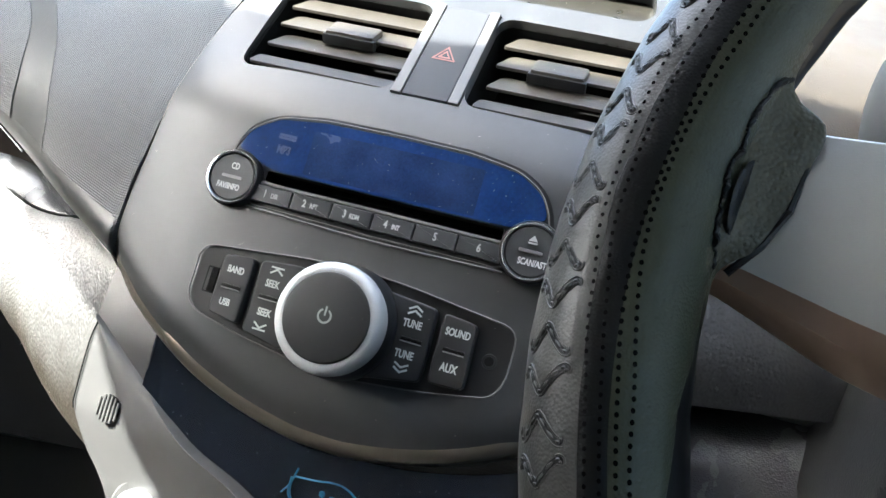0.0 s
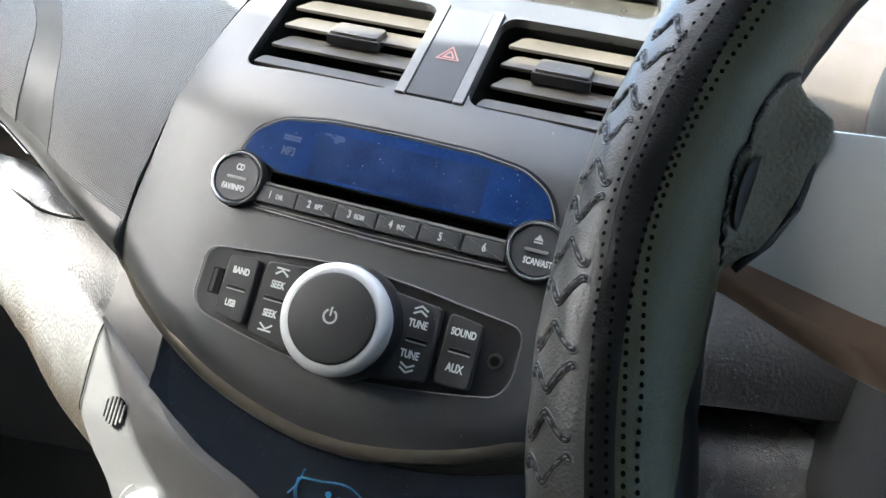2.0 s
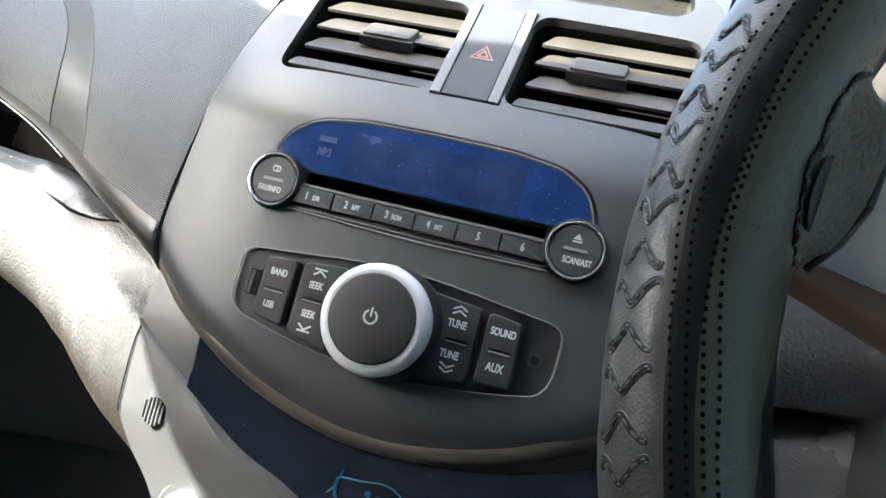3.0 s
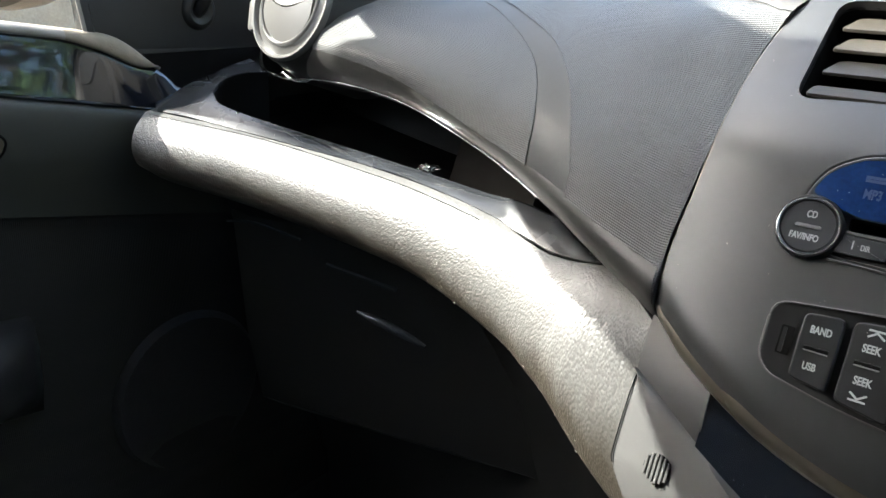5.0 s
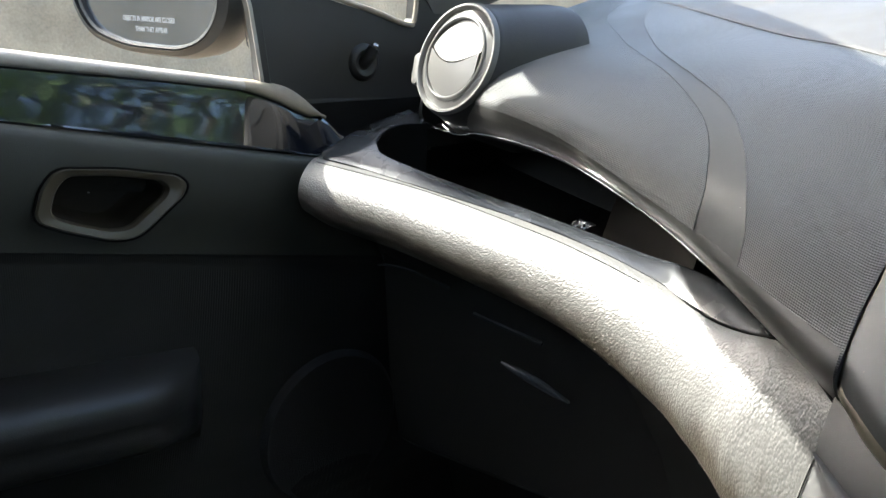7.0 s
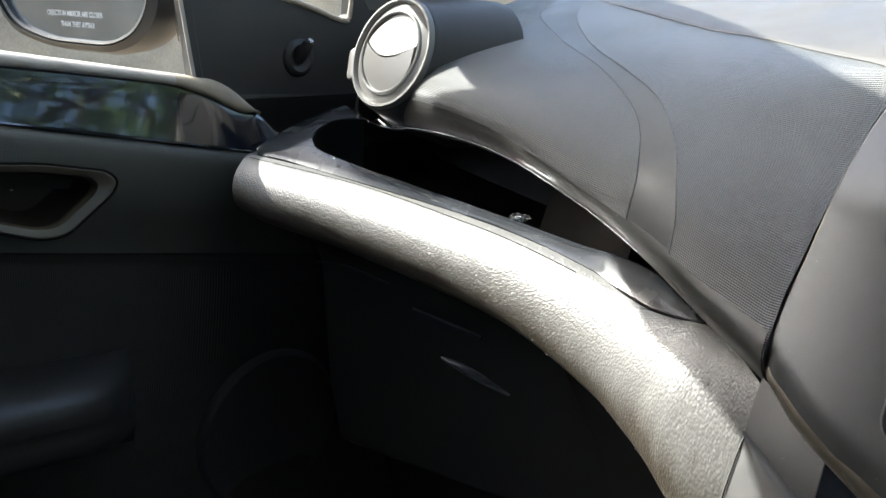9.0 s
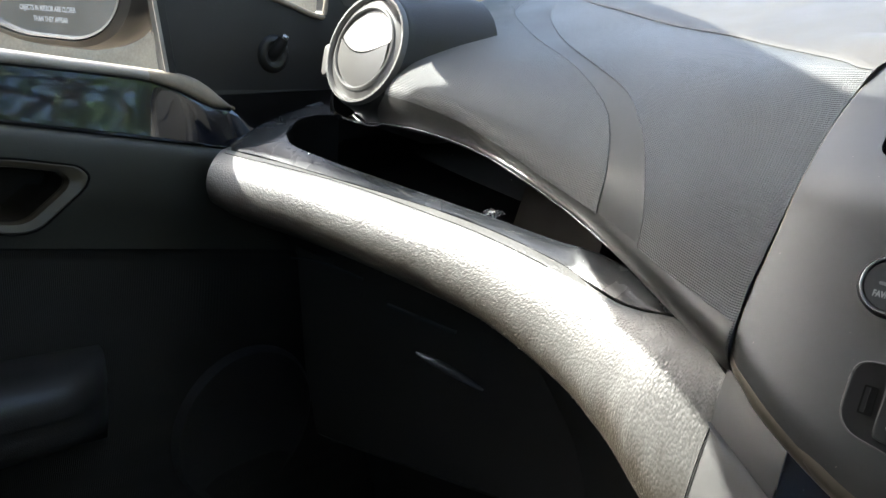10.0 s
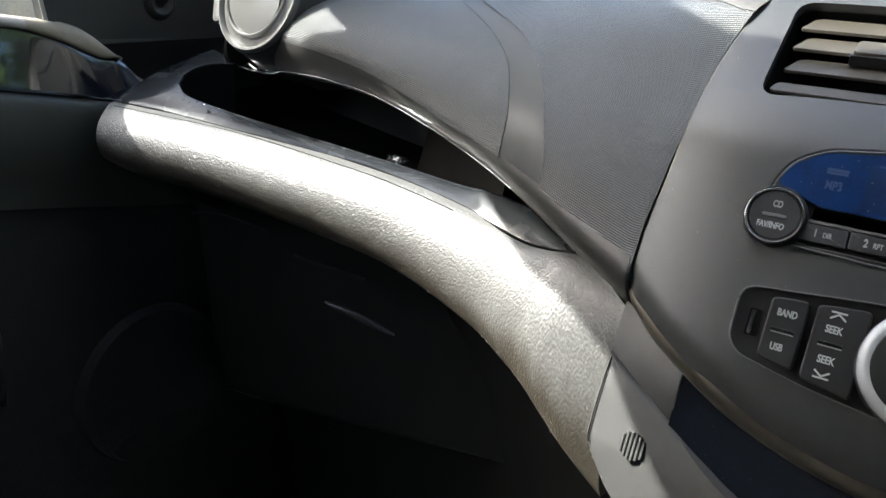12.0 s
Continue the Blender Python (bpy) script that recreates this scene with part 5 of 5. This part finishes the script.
part("housing", turned([(0.0, -0.09), (0.05, -0.088), (0.078, -0.06), (0.086, -0.02), (0.087, 0.01), (0.084, 0.02), (0.080, 0.021), (0.078, 0.0), (0.076, -0.02), (0.0, -0.021)], PM, 64), BAND, pod)
part("dial", turned([(0.0, -0.018), (0.07, -0.018), (0.074, -0.0195)], PM, 48), GLOSS, pod)

# ---- passenger door ----
def sill_z(y):
    return 0.8916 - 0.1425 * (y + 0.0142)


def sill_top(y):
    return sill_z(y) if y < -0.0142 else ease([-.0142, .011, .029, .056, .078], [.8916, .8861, .8757, .8518, .832], y)


def sill_low(y):
    return sill_top(y) - ease([-.24, -.042, -.0075, .017, .035, .05], [.0117, .009, .0145, .019, .014, .001], y)


def low_trim_z(y):
    return 0.8385 - 0.19 * (y + 0.07)


door = thing("door_1", "charcoal car door with a gloss black trim band and dusty sill", "door", (-0.68, -0.3, 0.4), kind="structure")
ys = np.linspace(-1.0, 0.30, 70)
rows_ = []
for y in ys:
    zt = low_trim_z(y)
    row = [(-.668, zt), (-.661, zt - .004), (-.658, zt - .02), (-.659, zt - .05), (-.667, zt - .085), (-.669, zt - .10)]
    rows_.append([(p[0], y, p[1]) for p in spline(row, 16)])
panel_ob = part("upper_panel", sheet(rows_, 0.003), DOORP, door)
rows_ = []
for y in ys:
    z1 = low_trim_z(y) - .098
    row = [(-.669, z1), (-.673, z1 - .004), (-.676, z1 - .03), (-.676, .6), (-.672, .5), (-.664, .42), (-.66, .32)]
    rows_.append([(p[0], y, p[1]) for p in spline(row, 18)])
part("lower_panel", sheet(rows_, 0.004), INSERT, door, "dark cloth door insert")
rows_ = []
for y in np.linspace(-1.0, 0.082, 90):
    b = low_trim_z(y)
    a = max(sill_low(y) + .001, b + .006)
    row = [(-.690, a + .002), (-.6845, a), (-.6770, (a + b) / 2 + .002), (-.6690, b + .004), (-.6682, b + .002), (-.669, b)]
    rows_.append([(p[0], y, p[1]) for p in spline(row, 16)])
part("gloss_band", sheet(rows_, 0.002), GLOSSBAND, door, "gloss black trim band with reflections")
rows_ = []
for y in list(np.linspace(-1.0, -0.06, 40)) + list(np.linspace(-0.055, 0.052, 40)):
    z, lo = sill_top(y), sill_low(y)
    k = z - lo
    row = [(-.702, z - .006), (-.700, z - .0005), (-.691, z), (-.6835, z - .10 * k), (-.6800, z - .40 * k), (-.6795, z - .75 * k), (-.6815, lo), (-.688, lo - .001)]
    rows_.append([(p[0], y, p[1]) for p in spline(row, 16)])
part("sill", sheet(rows_[:48], 0.002), SILL, door, "sunlit weathered window sill seal")
part("sill_end", sheet(rows_[47:], 0.002), SILLTAN, door, "dusty tan felt at the end of the sill")
# Dark backing sheet behind the band's end, in the unlit gap colour.
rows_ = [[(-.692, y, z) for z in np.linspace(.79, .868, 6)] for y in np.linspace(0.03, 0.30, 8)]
part("end_backing", sheet(rows_, 0.003), VOID, door)
# handle recess
hp = [(-0.2297, 0.8019), (-0.2232, 0.8233), (-0.2105, 0.8357), (-0.1643, 0.8307), (-0.115, 0.8199), (-0.1069, 0.8107), (-0.1116, 0.8013), (-0.1512, 0.7716), (-0.1718, 0.7718), (-0.2094, 0.7857), (-0.2268, 0.7946)]
DOORM = Matrix(((0, 0, 1, -0.658), (1, 0, 0, 0), (0, 1, 0, 0), (0, 0, 0, 1)))
ho = rounded(hp, 0.012, 5)
hc = Vector((sum(p[0] for p in hp) / len(hp), sum(p[1] for p in hp) / len(hp)))
cut(panel_ob, slab(ho, DOORM, -0.03, 0.03))
rows_ = []
for f, d in ((1.02, -0.003), (1.01, 0.0008), (0.98, 0.0018), (0.93, 0.0014), (0.80, -0.001), (0.77, -0.004), (0.755, -0.008)):
    rows_.append([DOORM @ Vector((*(hc + (p - hc) * f), d)) for p in ho])
hand = part("handle_cup", sheet(rows_, close=True), RECESS, door, "olive brown door handle cup, worn")
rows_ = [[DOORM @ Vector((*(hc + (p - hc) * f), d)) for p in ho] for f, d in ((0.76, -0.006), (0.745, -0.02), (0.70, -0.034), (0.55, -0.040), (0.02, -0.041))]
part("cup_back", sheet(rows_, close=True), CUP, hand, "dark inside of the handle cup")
ring_ = [DOORM @ Vector((*(hc + (p - hc) * 1.035), 0.0004)) for p in ho]
part("cup_gap", tube(ring_ + ring_[:1], 0.0011, 6), VOID, hand)
# armrest
rows_ = []
for y in np.linspace(-0.75, -0.10, 36):
    k = min(1.0, (-0.10 - y) / 0.06) ** 0.5
    d = 0.055 * k
    z = 0.655 - 0.10 * (y + 0.25)
    row = [(-.676, z + .012), (-.668 + d * .55, z + .010), (-.664 + d * .95, z), (-.662 + d, z - .018), (-.664 + d * .95, z - .022), (-.664 + d * .9, z - .05), (-.67, z - .08)]
    rows_.append([(p[0], y, p[1]) for p in spline(row, 20)])
part("armrest", sheet(rows_), DARK, door, "charcoal armrest with a pull ledge")
# speaker in the lower door
SM = Matrix(((0, 0, 1, -0.674), (1, 0, 0, 0.054), (0, 1, 0, 0.515), (0, 0, 0, 1)))
part("speaker", turned([(0.0, 0.004), (0.06, 0.005), (0.078, 0.006), (0.084, 0.008), (0.088, 0.004), (0.090, 0.0)], SM, 48), BLACK, door, "round black speaker grille")
# window, seal and mirror sail
pane = part("pane", slab([(-1.0, sill_z(-1.0) - .02), (-.010, .872), (-.06, 1.08), (-.25, 1.18), (-.5, 1.25), (-1.0, 1.32)], Matrix(((0, 0, 1, -.694), (1, 0, 0, 0), (0, 1, 0, 0), (0, 0, 0, 1))), -0.002, 0.002), GLASS, door, "clear side window")
pane.visible_shadow = False
DM = Matrix(((0, 0, 1, -.690), (1, 0, 0, 0), (0, 1, 0, 0), (0, 0, 0, 1)))
seal_o = [(-.0155, .886), (-.004, .886), (-.0145, .957), (-.040, 1.05), (-.054, 1.05), (-.0265, .957)]
part("window_seal", slab(seal_o, DM, -0.005, 0.003, 0.001), DARK, door, "black window channel seal")
line_o = [(-.0158, .888), (-.0120, .888), (-.0230, .957), (-.0505, 1.05), (-.0543, 1.05), (-.0268, .957)]
part("seal_line", slab(line_o, DM, 0.003, 0.0040), SILL, door)
sail_o = rounded([(-.006, .872), (.25, .858), (.25, 1.01), (.182, 1.01), (.179, .948), (.168, .9405), (.067, .966), (-.020, .986)], 0.003, 3)
part("mirror_sail", slab(sail_o, DM, -0.022, -0.003, 0.003), DARK, door, "black triangular mirror trim")
part("quarter_seal", tube(spline([(-.6915, y, z) for y, z in ((-.016, .989), (.02, .979), (.067, .969), (.12, .9565), (.163, .9445), (.174, .952), (.177, 1.01))], 40), 0.0028, 8), SILLTAN, door, "dusty tan seal of the quarter light")
ledge = [[(-.712, y, .880 - .03 * (y - .02)), (-.697, y, .879 - .03 * (y - .02)), (-.6925, y, .872 - .03 * (y - .02)), (-.693, y, .862 - .03 * (y - .02))] for y in np.linspace(0.022, 0.22, 12)]
part("sail_ledge", sheet(ledge, 0.003), DARK, door)
MK = Matrix(((0, 0, 1, -.6935), (1, 0, 0, .1080), (0, 1, 0, .9060), (0, 0, 0, 1))) @ Matrix.Scale(0.74, 4)
mk = part("mirror_adjuster", turned([(0.0, 0.002), (0.010, 0.002), (0.014, 0.006), (0.018, 0.007), (0.0225, 0.005), (0.026, 0.001), (0.027, -0.004)], MK, 40), DARK, door, "round mirror adjuster with a short stick")
part("stick", tube([MK @ Vector(p) for p in ((0, 0, 0), (0.001, 0.006, 0.007), (0.004, 0.014, 0.012), (0.007, 0.021, 0.015))], [0.007, 0.0065, 0.006, 0.0055], 12), DARK, mk)
part("stick_tip", turned([(0.0, 0.004), (0.004, 0.003), (0.0055, 0.0), (0.005, -0.004)], MK @ Matrix.Translation((0.008, 0.023, 0.016)) @ Matrix.Rotation(radians(-55), 4, "X"), 16), CHROME, mk, "bright stick tip")

# the whole door stands a little nearer to the seats than its outer skin
NEAR = Matrix.Translation((-.008, -.411, .965)) @ Matrix.Scale(0.962, 4) @ Matrix.Translation((.008, .411, -.965))
for ob in door.children_recursive:
    if ob.type == "MESH":
        ob.data.transform(NEAR)

# outside mirror
mirror = thing("wing_mirror", "outside mirror with an etched warning line on its glass", "mirror", (-0.86, 0.02, 0.97))
MN = Vector((0.33, -0.94, 0.03)).normalized()
xa = Vector((0, 0, 1)).cross(MN).normalized()
ya = MN.cross(xa)
MMW = Matrix(((xa.x, ya.x, MN.x, -.868 - .053 * xa.x), (xa.y, ya.y, MN.y, .002 - .053 * xa.y), (xa.z, ya.z, MN.z, .972), (0, 0, 0, 1)))
mo = rounded([(-.107, .075), (-.110, -.02), (-.084, -.053), (-.032, -.066), (.053, -.067), (.087, -.053), (.105, -.029), (.111, .02), (.111, .075)], 0.02, 6)
rows_ = []
for f, d in ((0.93, 0.0), (0.95, 0.006), (0.985, 0.007), (1.0, 0.001), (1.015, 0.009), (1.10, 0.004), (1.14, -0.012), (1.10, -0.04), (0.9, -0.075), (0.6, -0.10), (0.15, -0.11)):
    rows_.append([MMW @ Vector((p[0] * f, p[1] * f, d)) for p in mo])
part("housing", sheet(rows_, close=True), DARK, mirror, "dark mirror housing")
part("mirror_glass", slab([(p[0] * .945, p[1] * .945) for p in mo], MMW, -0.001, 0.001), MIRROR, mirror, "dusty mirror glass")
lettering("OBJECTS IN MIRROR ARE CLOSER", 0.0075, MMW @ Matrix.Translation((0, -.0365, 0.0013)), mirror, ETCH)
lettering("THAN THEY APPEAR", 0.0075, MMW @ Matrix.Translation((0.004, -.0475, 0.0013)), mirror, ETCH)
part("mount", tube([(-.80, .06, .93), (-.75, .07, .925), (-.715, .075, .92)], [0.03, 0.024, 0.028], 14), DARK, mirror)

# ---- car body round the seats ----
body = thing("car_body", "grey car body with roof, pillars and open window spaces", "car body", (0, -0.8, 0.2), kind="structure")


def quad_slab(pts, off, material, name, label=""):
    """A panel through four corners with a thickness."""
    P = [Vector(p) for p in pts]
    bmx = bmesh.new()
    a = [bmx.verts.new(p) for p in P]
    b = [bmx.verts.new(p + Vector(off)) for p in P]
    bmx.faces.new(a)
    bmx.faces.new(b[::-1])
    k = len(P)
    for i in range(k):
        bmx.faces.new((a[i], b[i], b[(i + 1) % k], a[(i + 1) % k]))
    bmesh.ops.recalc_face_normals(bmx, faces=bmx.faces)
    return part(name, bmx, material, body, label)


def side_frame(s, outline, name, x0=.668, material=PILLAR):
    """A piece of the window frame: outline in (y, z), leaning inwards with height."""
    bmx = bmesh.new()
    ring = []
    for th in (0.0, -0.006):
        ring.append([bmx.verts.new((s * (x0 - .17 * (z - .95) - th), y, z)) for y, z in outline])
    bmx.faces.new(ring[0])
    bmx.faces.new(ring[1][::-1])
    k = len(outline)
    for i in range(k):
        bmx.faces.new((ring[0][i], ring[1][i], ring[1][(i + 1) % k], ring[0][(i + 1) % k]))
    bmesh.ops.triangulate(bmx, faces=[f for f in bmx.faces if len(f.verts) > 4])
    bmesh.ops.recalc_face_normals(bmx, faces=bmx.faces)
    return part(name, bmx, material, body)


for s in (-1, 1):
    side_frame(s, [(.19, .945), (.45, 1.03), (.30, 1.13), (.099, 1.255), (.027, 1.295), (-.062, 1.337), (-.124, 1.369), (-.152, 1.387), (-.19, 1.44), (-.20, 1.48), (-1.0, 1.50), (-1.0, 1.34), (-.5, 1.25), (-.36, 1.232), (-.306, 1.229), (-.285, 1.230), (-.262, 1.231), (-.246, 1.225), (-.227, 1.216), (-.189, 1.188), (-.122, 1.164), (-.084, 1.144), (-.060, 1.134), (-.031, 1.120), (-.010, 1.108), (.020, 1.096), (.08, 1.06)], "front_pillar")
    side_frame(s, [(-.012, .885), (.0, .885), (-.010, .968), (-.030, 1.05), (-.042, 1.098), (-.039, 1.12), (-.040, 1.137), (-.072, 1.150), (-.060, 1.10), (-.045, 1.04), (-.0265, .957)], "window_divider", .686, DARK)
    # Wide unseen panel, added to cut the light from the side windows behind.
    back_y = -.56 if s < 0 else -.85
    quad_slab([(s * .69, back_y, .2), (s * .69, -1.10, .2), (s * .60, -1.10, 1.40), (s * .60, back_y - .04, 1.40)], (s * .03, 0, 0), PILLAR, "side_light_stop")
    quad_slab([(s * .70, -1.10, .2), (s * .70, -1.75, .2), (s * .70, -1.75, .98), (s * .70, -1.10, 1.0)], (s * .03, 0, 0), DOORP, "rear_side")
    quad_slab([(s * .71, .30, .2), (s * .71, .95, .2), (s * .71, .95, .86), (s * .71, .30, .88)], (s * .03, 0, 0), PAINT, "front_wing")
    quad_slab([(s * .705, -1.02, .2), (s * .705, .30, .2), (s * .705, .30, .835), (s * .705, -1.02, .96)], (s * .05, 0, 0), PAINT, "door_skin")
quad_slab([(.69, -1.0, .2), (.69, .30, .2), (.69, .30, .865), (.69, -1.0, .99)], (.012, 0, 0), DOORP, "driver_door_panel")
rf = []
for i in range(15):
    x = -.62 + 1.24 * i / 14
    y0 = -.20 + .03 * (1 - (x / .62) ** 2)
    rf.append([(x, y, 1.445 + 0.04 * (1 - (x / .62) ** 2)) for y in (y0, y0 - .06, -.4, -.7, -1.0, -1.4, -1.75)])
part("roof", sheet(rf, 0.03), HEADLINER, body, "pale headliner roof")
part("door_liner", box((0.02, 0.5, 0.66), Matrix.Translation((-.688, .22, .53)), 0.004), BLACK, body)
part("floor_pan", box((1.38, 2.6, 0.03), Matrix.Translation((0, -.45, .23)), 0.005), CARPET, body, "dark carpet floor")
part("bulkhead", box((1.38, 0.03, 0.72), Matrix.Translation((0, .50, .60)), 0.005), BLACK, body)
# Unseen partition added behind the seats to keep reflections dark.
part("unseen_partition", box((1.40, 0.05, 1.26), Matrix.Translation((0, -1.12, .85)), 0.01), PARTCLOTH, body, "plain unseen partition, added to darken reflections")
part("tailgate", box((1.40, 0.05, 0.76), Matrix.Translation((0, -1.77, .58)), 0.01), DOORP, body)
part("bonnet", box((1.36, 0.55, 0.03), Matrix.Translation((0, .80, .93)) @ Matrix.Rotation(radians(-12), 4, "X"), 0.008), PAINT, body)
part("scuttle", box((1.36, 0.08, 0.04), Matrix.Translation((0, .50, 1.01)), 0.008), BLACK, body)
ws = part("windscreen", sheet([[(x * (1 - .15 * k / 7), .46 - .64 * k / 7 + .03 * (1 - (x / .62) ** 2), .985 + lift(.46) + .405 * k / 7) for k in range(8)] for x in np.linspace(-.60, .60, 13)], 0.004), GLASS, body, "clear raked windscreen")
ws.visible_shadow = False
# transmission tunnel under the console
part("tunnel", box((0.20, 1.2, 0.12), Matrix.Translation((0.0, -.30, .30)), 0.03), BLACK, body)
part("lower_stack", box((0.20, 0.30, 0.36), Matrix.Translation((0.01, 0.20, .56)), 0.01), BLACK, body)
top = []
for i in range(30):
    u = -.1205 + .241 * i / 29
    v = max((k for k in np.linspace(.1446, TOP_V, 60) if half_width(k) >= abs(u)), default=.1446)
    p0 = STACK @ Vector((u, v - .001, face_n(v, u) - .003))
    top.append([p0, p0 + Vector((0, .012, .004)), (u, .22, .972 + lift(.22)), (u, .34, .979 + lift(.34)), (u, .48, .985 + lift(.48))])
part("dash_top", sheet(top), TOPC, body)

# ---- outside ----
GROUND = mat("dusty_paving", (0.20, 0.155, 0.105), 0.85, 0, 0.35, 2.2, "noise", 60, 0.003)
WALLM = mat("stained_plaster", (0.40, 0.335, 0.245), 0.9, 0, 0.45, 3.0, "noise", 40, 0.004)
LEAF = mat("green_leaf", (0.06, 0.115, 0.025), 0.5, 0, 0.4, 3.0)
BARK = mat("brown_bark", (0.10, 0.075, 0.05), 0.9, 0, 0.3, 12, "noise", 60, 0.01)
gb_ = bmesh.new()
bmesh.ops.create_grid(gb_, x_segments=2, y_segments=2, size=400)
tagged(link_mesh("ground", gb_, GROUND), "dusty pale paving outside the car", "ground", kind="structure")
# The upper, unseen part of this wall is added to block low sky.
wall = tagged(link_mesh("wall_west", box((0.25, 26, 2.2), Matrix.Translation((-5.0, 0.0, 1.1)), 0.02), WALLM), "stained plaster wall beside the car", "wall", kind="structure")
tagged(link_mesh("wall_east", box((0.25, 22, 1.5), Matrix.Translation((6.0, 2.0, .75)), 0.02), WALLM), "plaster wall across the yard", "wall", kind="structure")


def tree(x, y, h, seed):
    rt = random.Random(seed)
    t = thing("tree", "leafy green tree in the yard", "tree", (x, y, 0), "yard trees")
    limbs = [tube([(x, y, 0), (x + .1, y, h * .3), (x, y + .15, h * .55), (x + .1, y, h * .8)], [.16, .13, .09, .04], 10)]
    tips = []
    for k in range(9):
        a = rt.uniform(0, 6.28)
        z0 = h * rt.uniform(.35, .7)
        tip = (x + math.cos(a) * h * .3, y + math.sin(a) * h * .3, z0 + h * rt.uniform(.1, .28))
        limbs.append(tube([(x + .05, y + .08, z0), (x + math.cos(a) * h * .15, y + math.sin(a) * h * .15, z0 + h * .1), tip], [.06, .04, .015], 7))
        tips.append(Vector(tip))
    part("trunk", join(*limbs), BARK, t)
    vs_, fs_ = [], []
    for k in range(2600):
        c = rt.choice(tips) + Vector((rt.gauss(0, 1), rt.gauss(0, 1), rt.gauss(0, .8))) * h * .085
        d = Vector((rt.gauss(0, 1), rt.gauss(0, 1), rt.gauss(0, .6))).normalized()
        e = d.cross(Vector((rt.gauss(0, 1), rt.gauss(0, 1), rt.gauss(0, 1)))).normalized()
        L = rt.uniform(.10, .20)
        i = len(vs_)
        vs_ += [c - d * L, c + e * L * .35, c + d * L, c - e * L * .35]
        fs_ += [(i, i + 1, i + 2, i + 3)]
    me = bpy.data.meshes.new("crown")
    me.from_pydata([tuple(v) for v in vs_], [], fs_)
    me.materials.append(LEAF)
    hang(new("crown", me), t)


for k, (x, y, h) in enumerate(((6.6, 4.4, 7.5), (5.2, 7.5, 8.0), (9.0, 2.5, 8.5), (8.5, 9.0, 9.0), (4.4, -1.8, 6.5), (4.8, 0.9, 7.0))):
    tree(x, y, h, k)
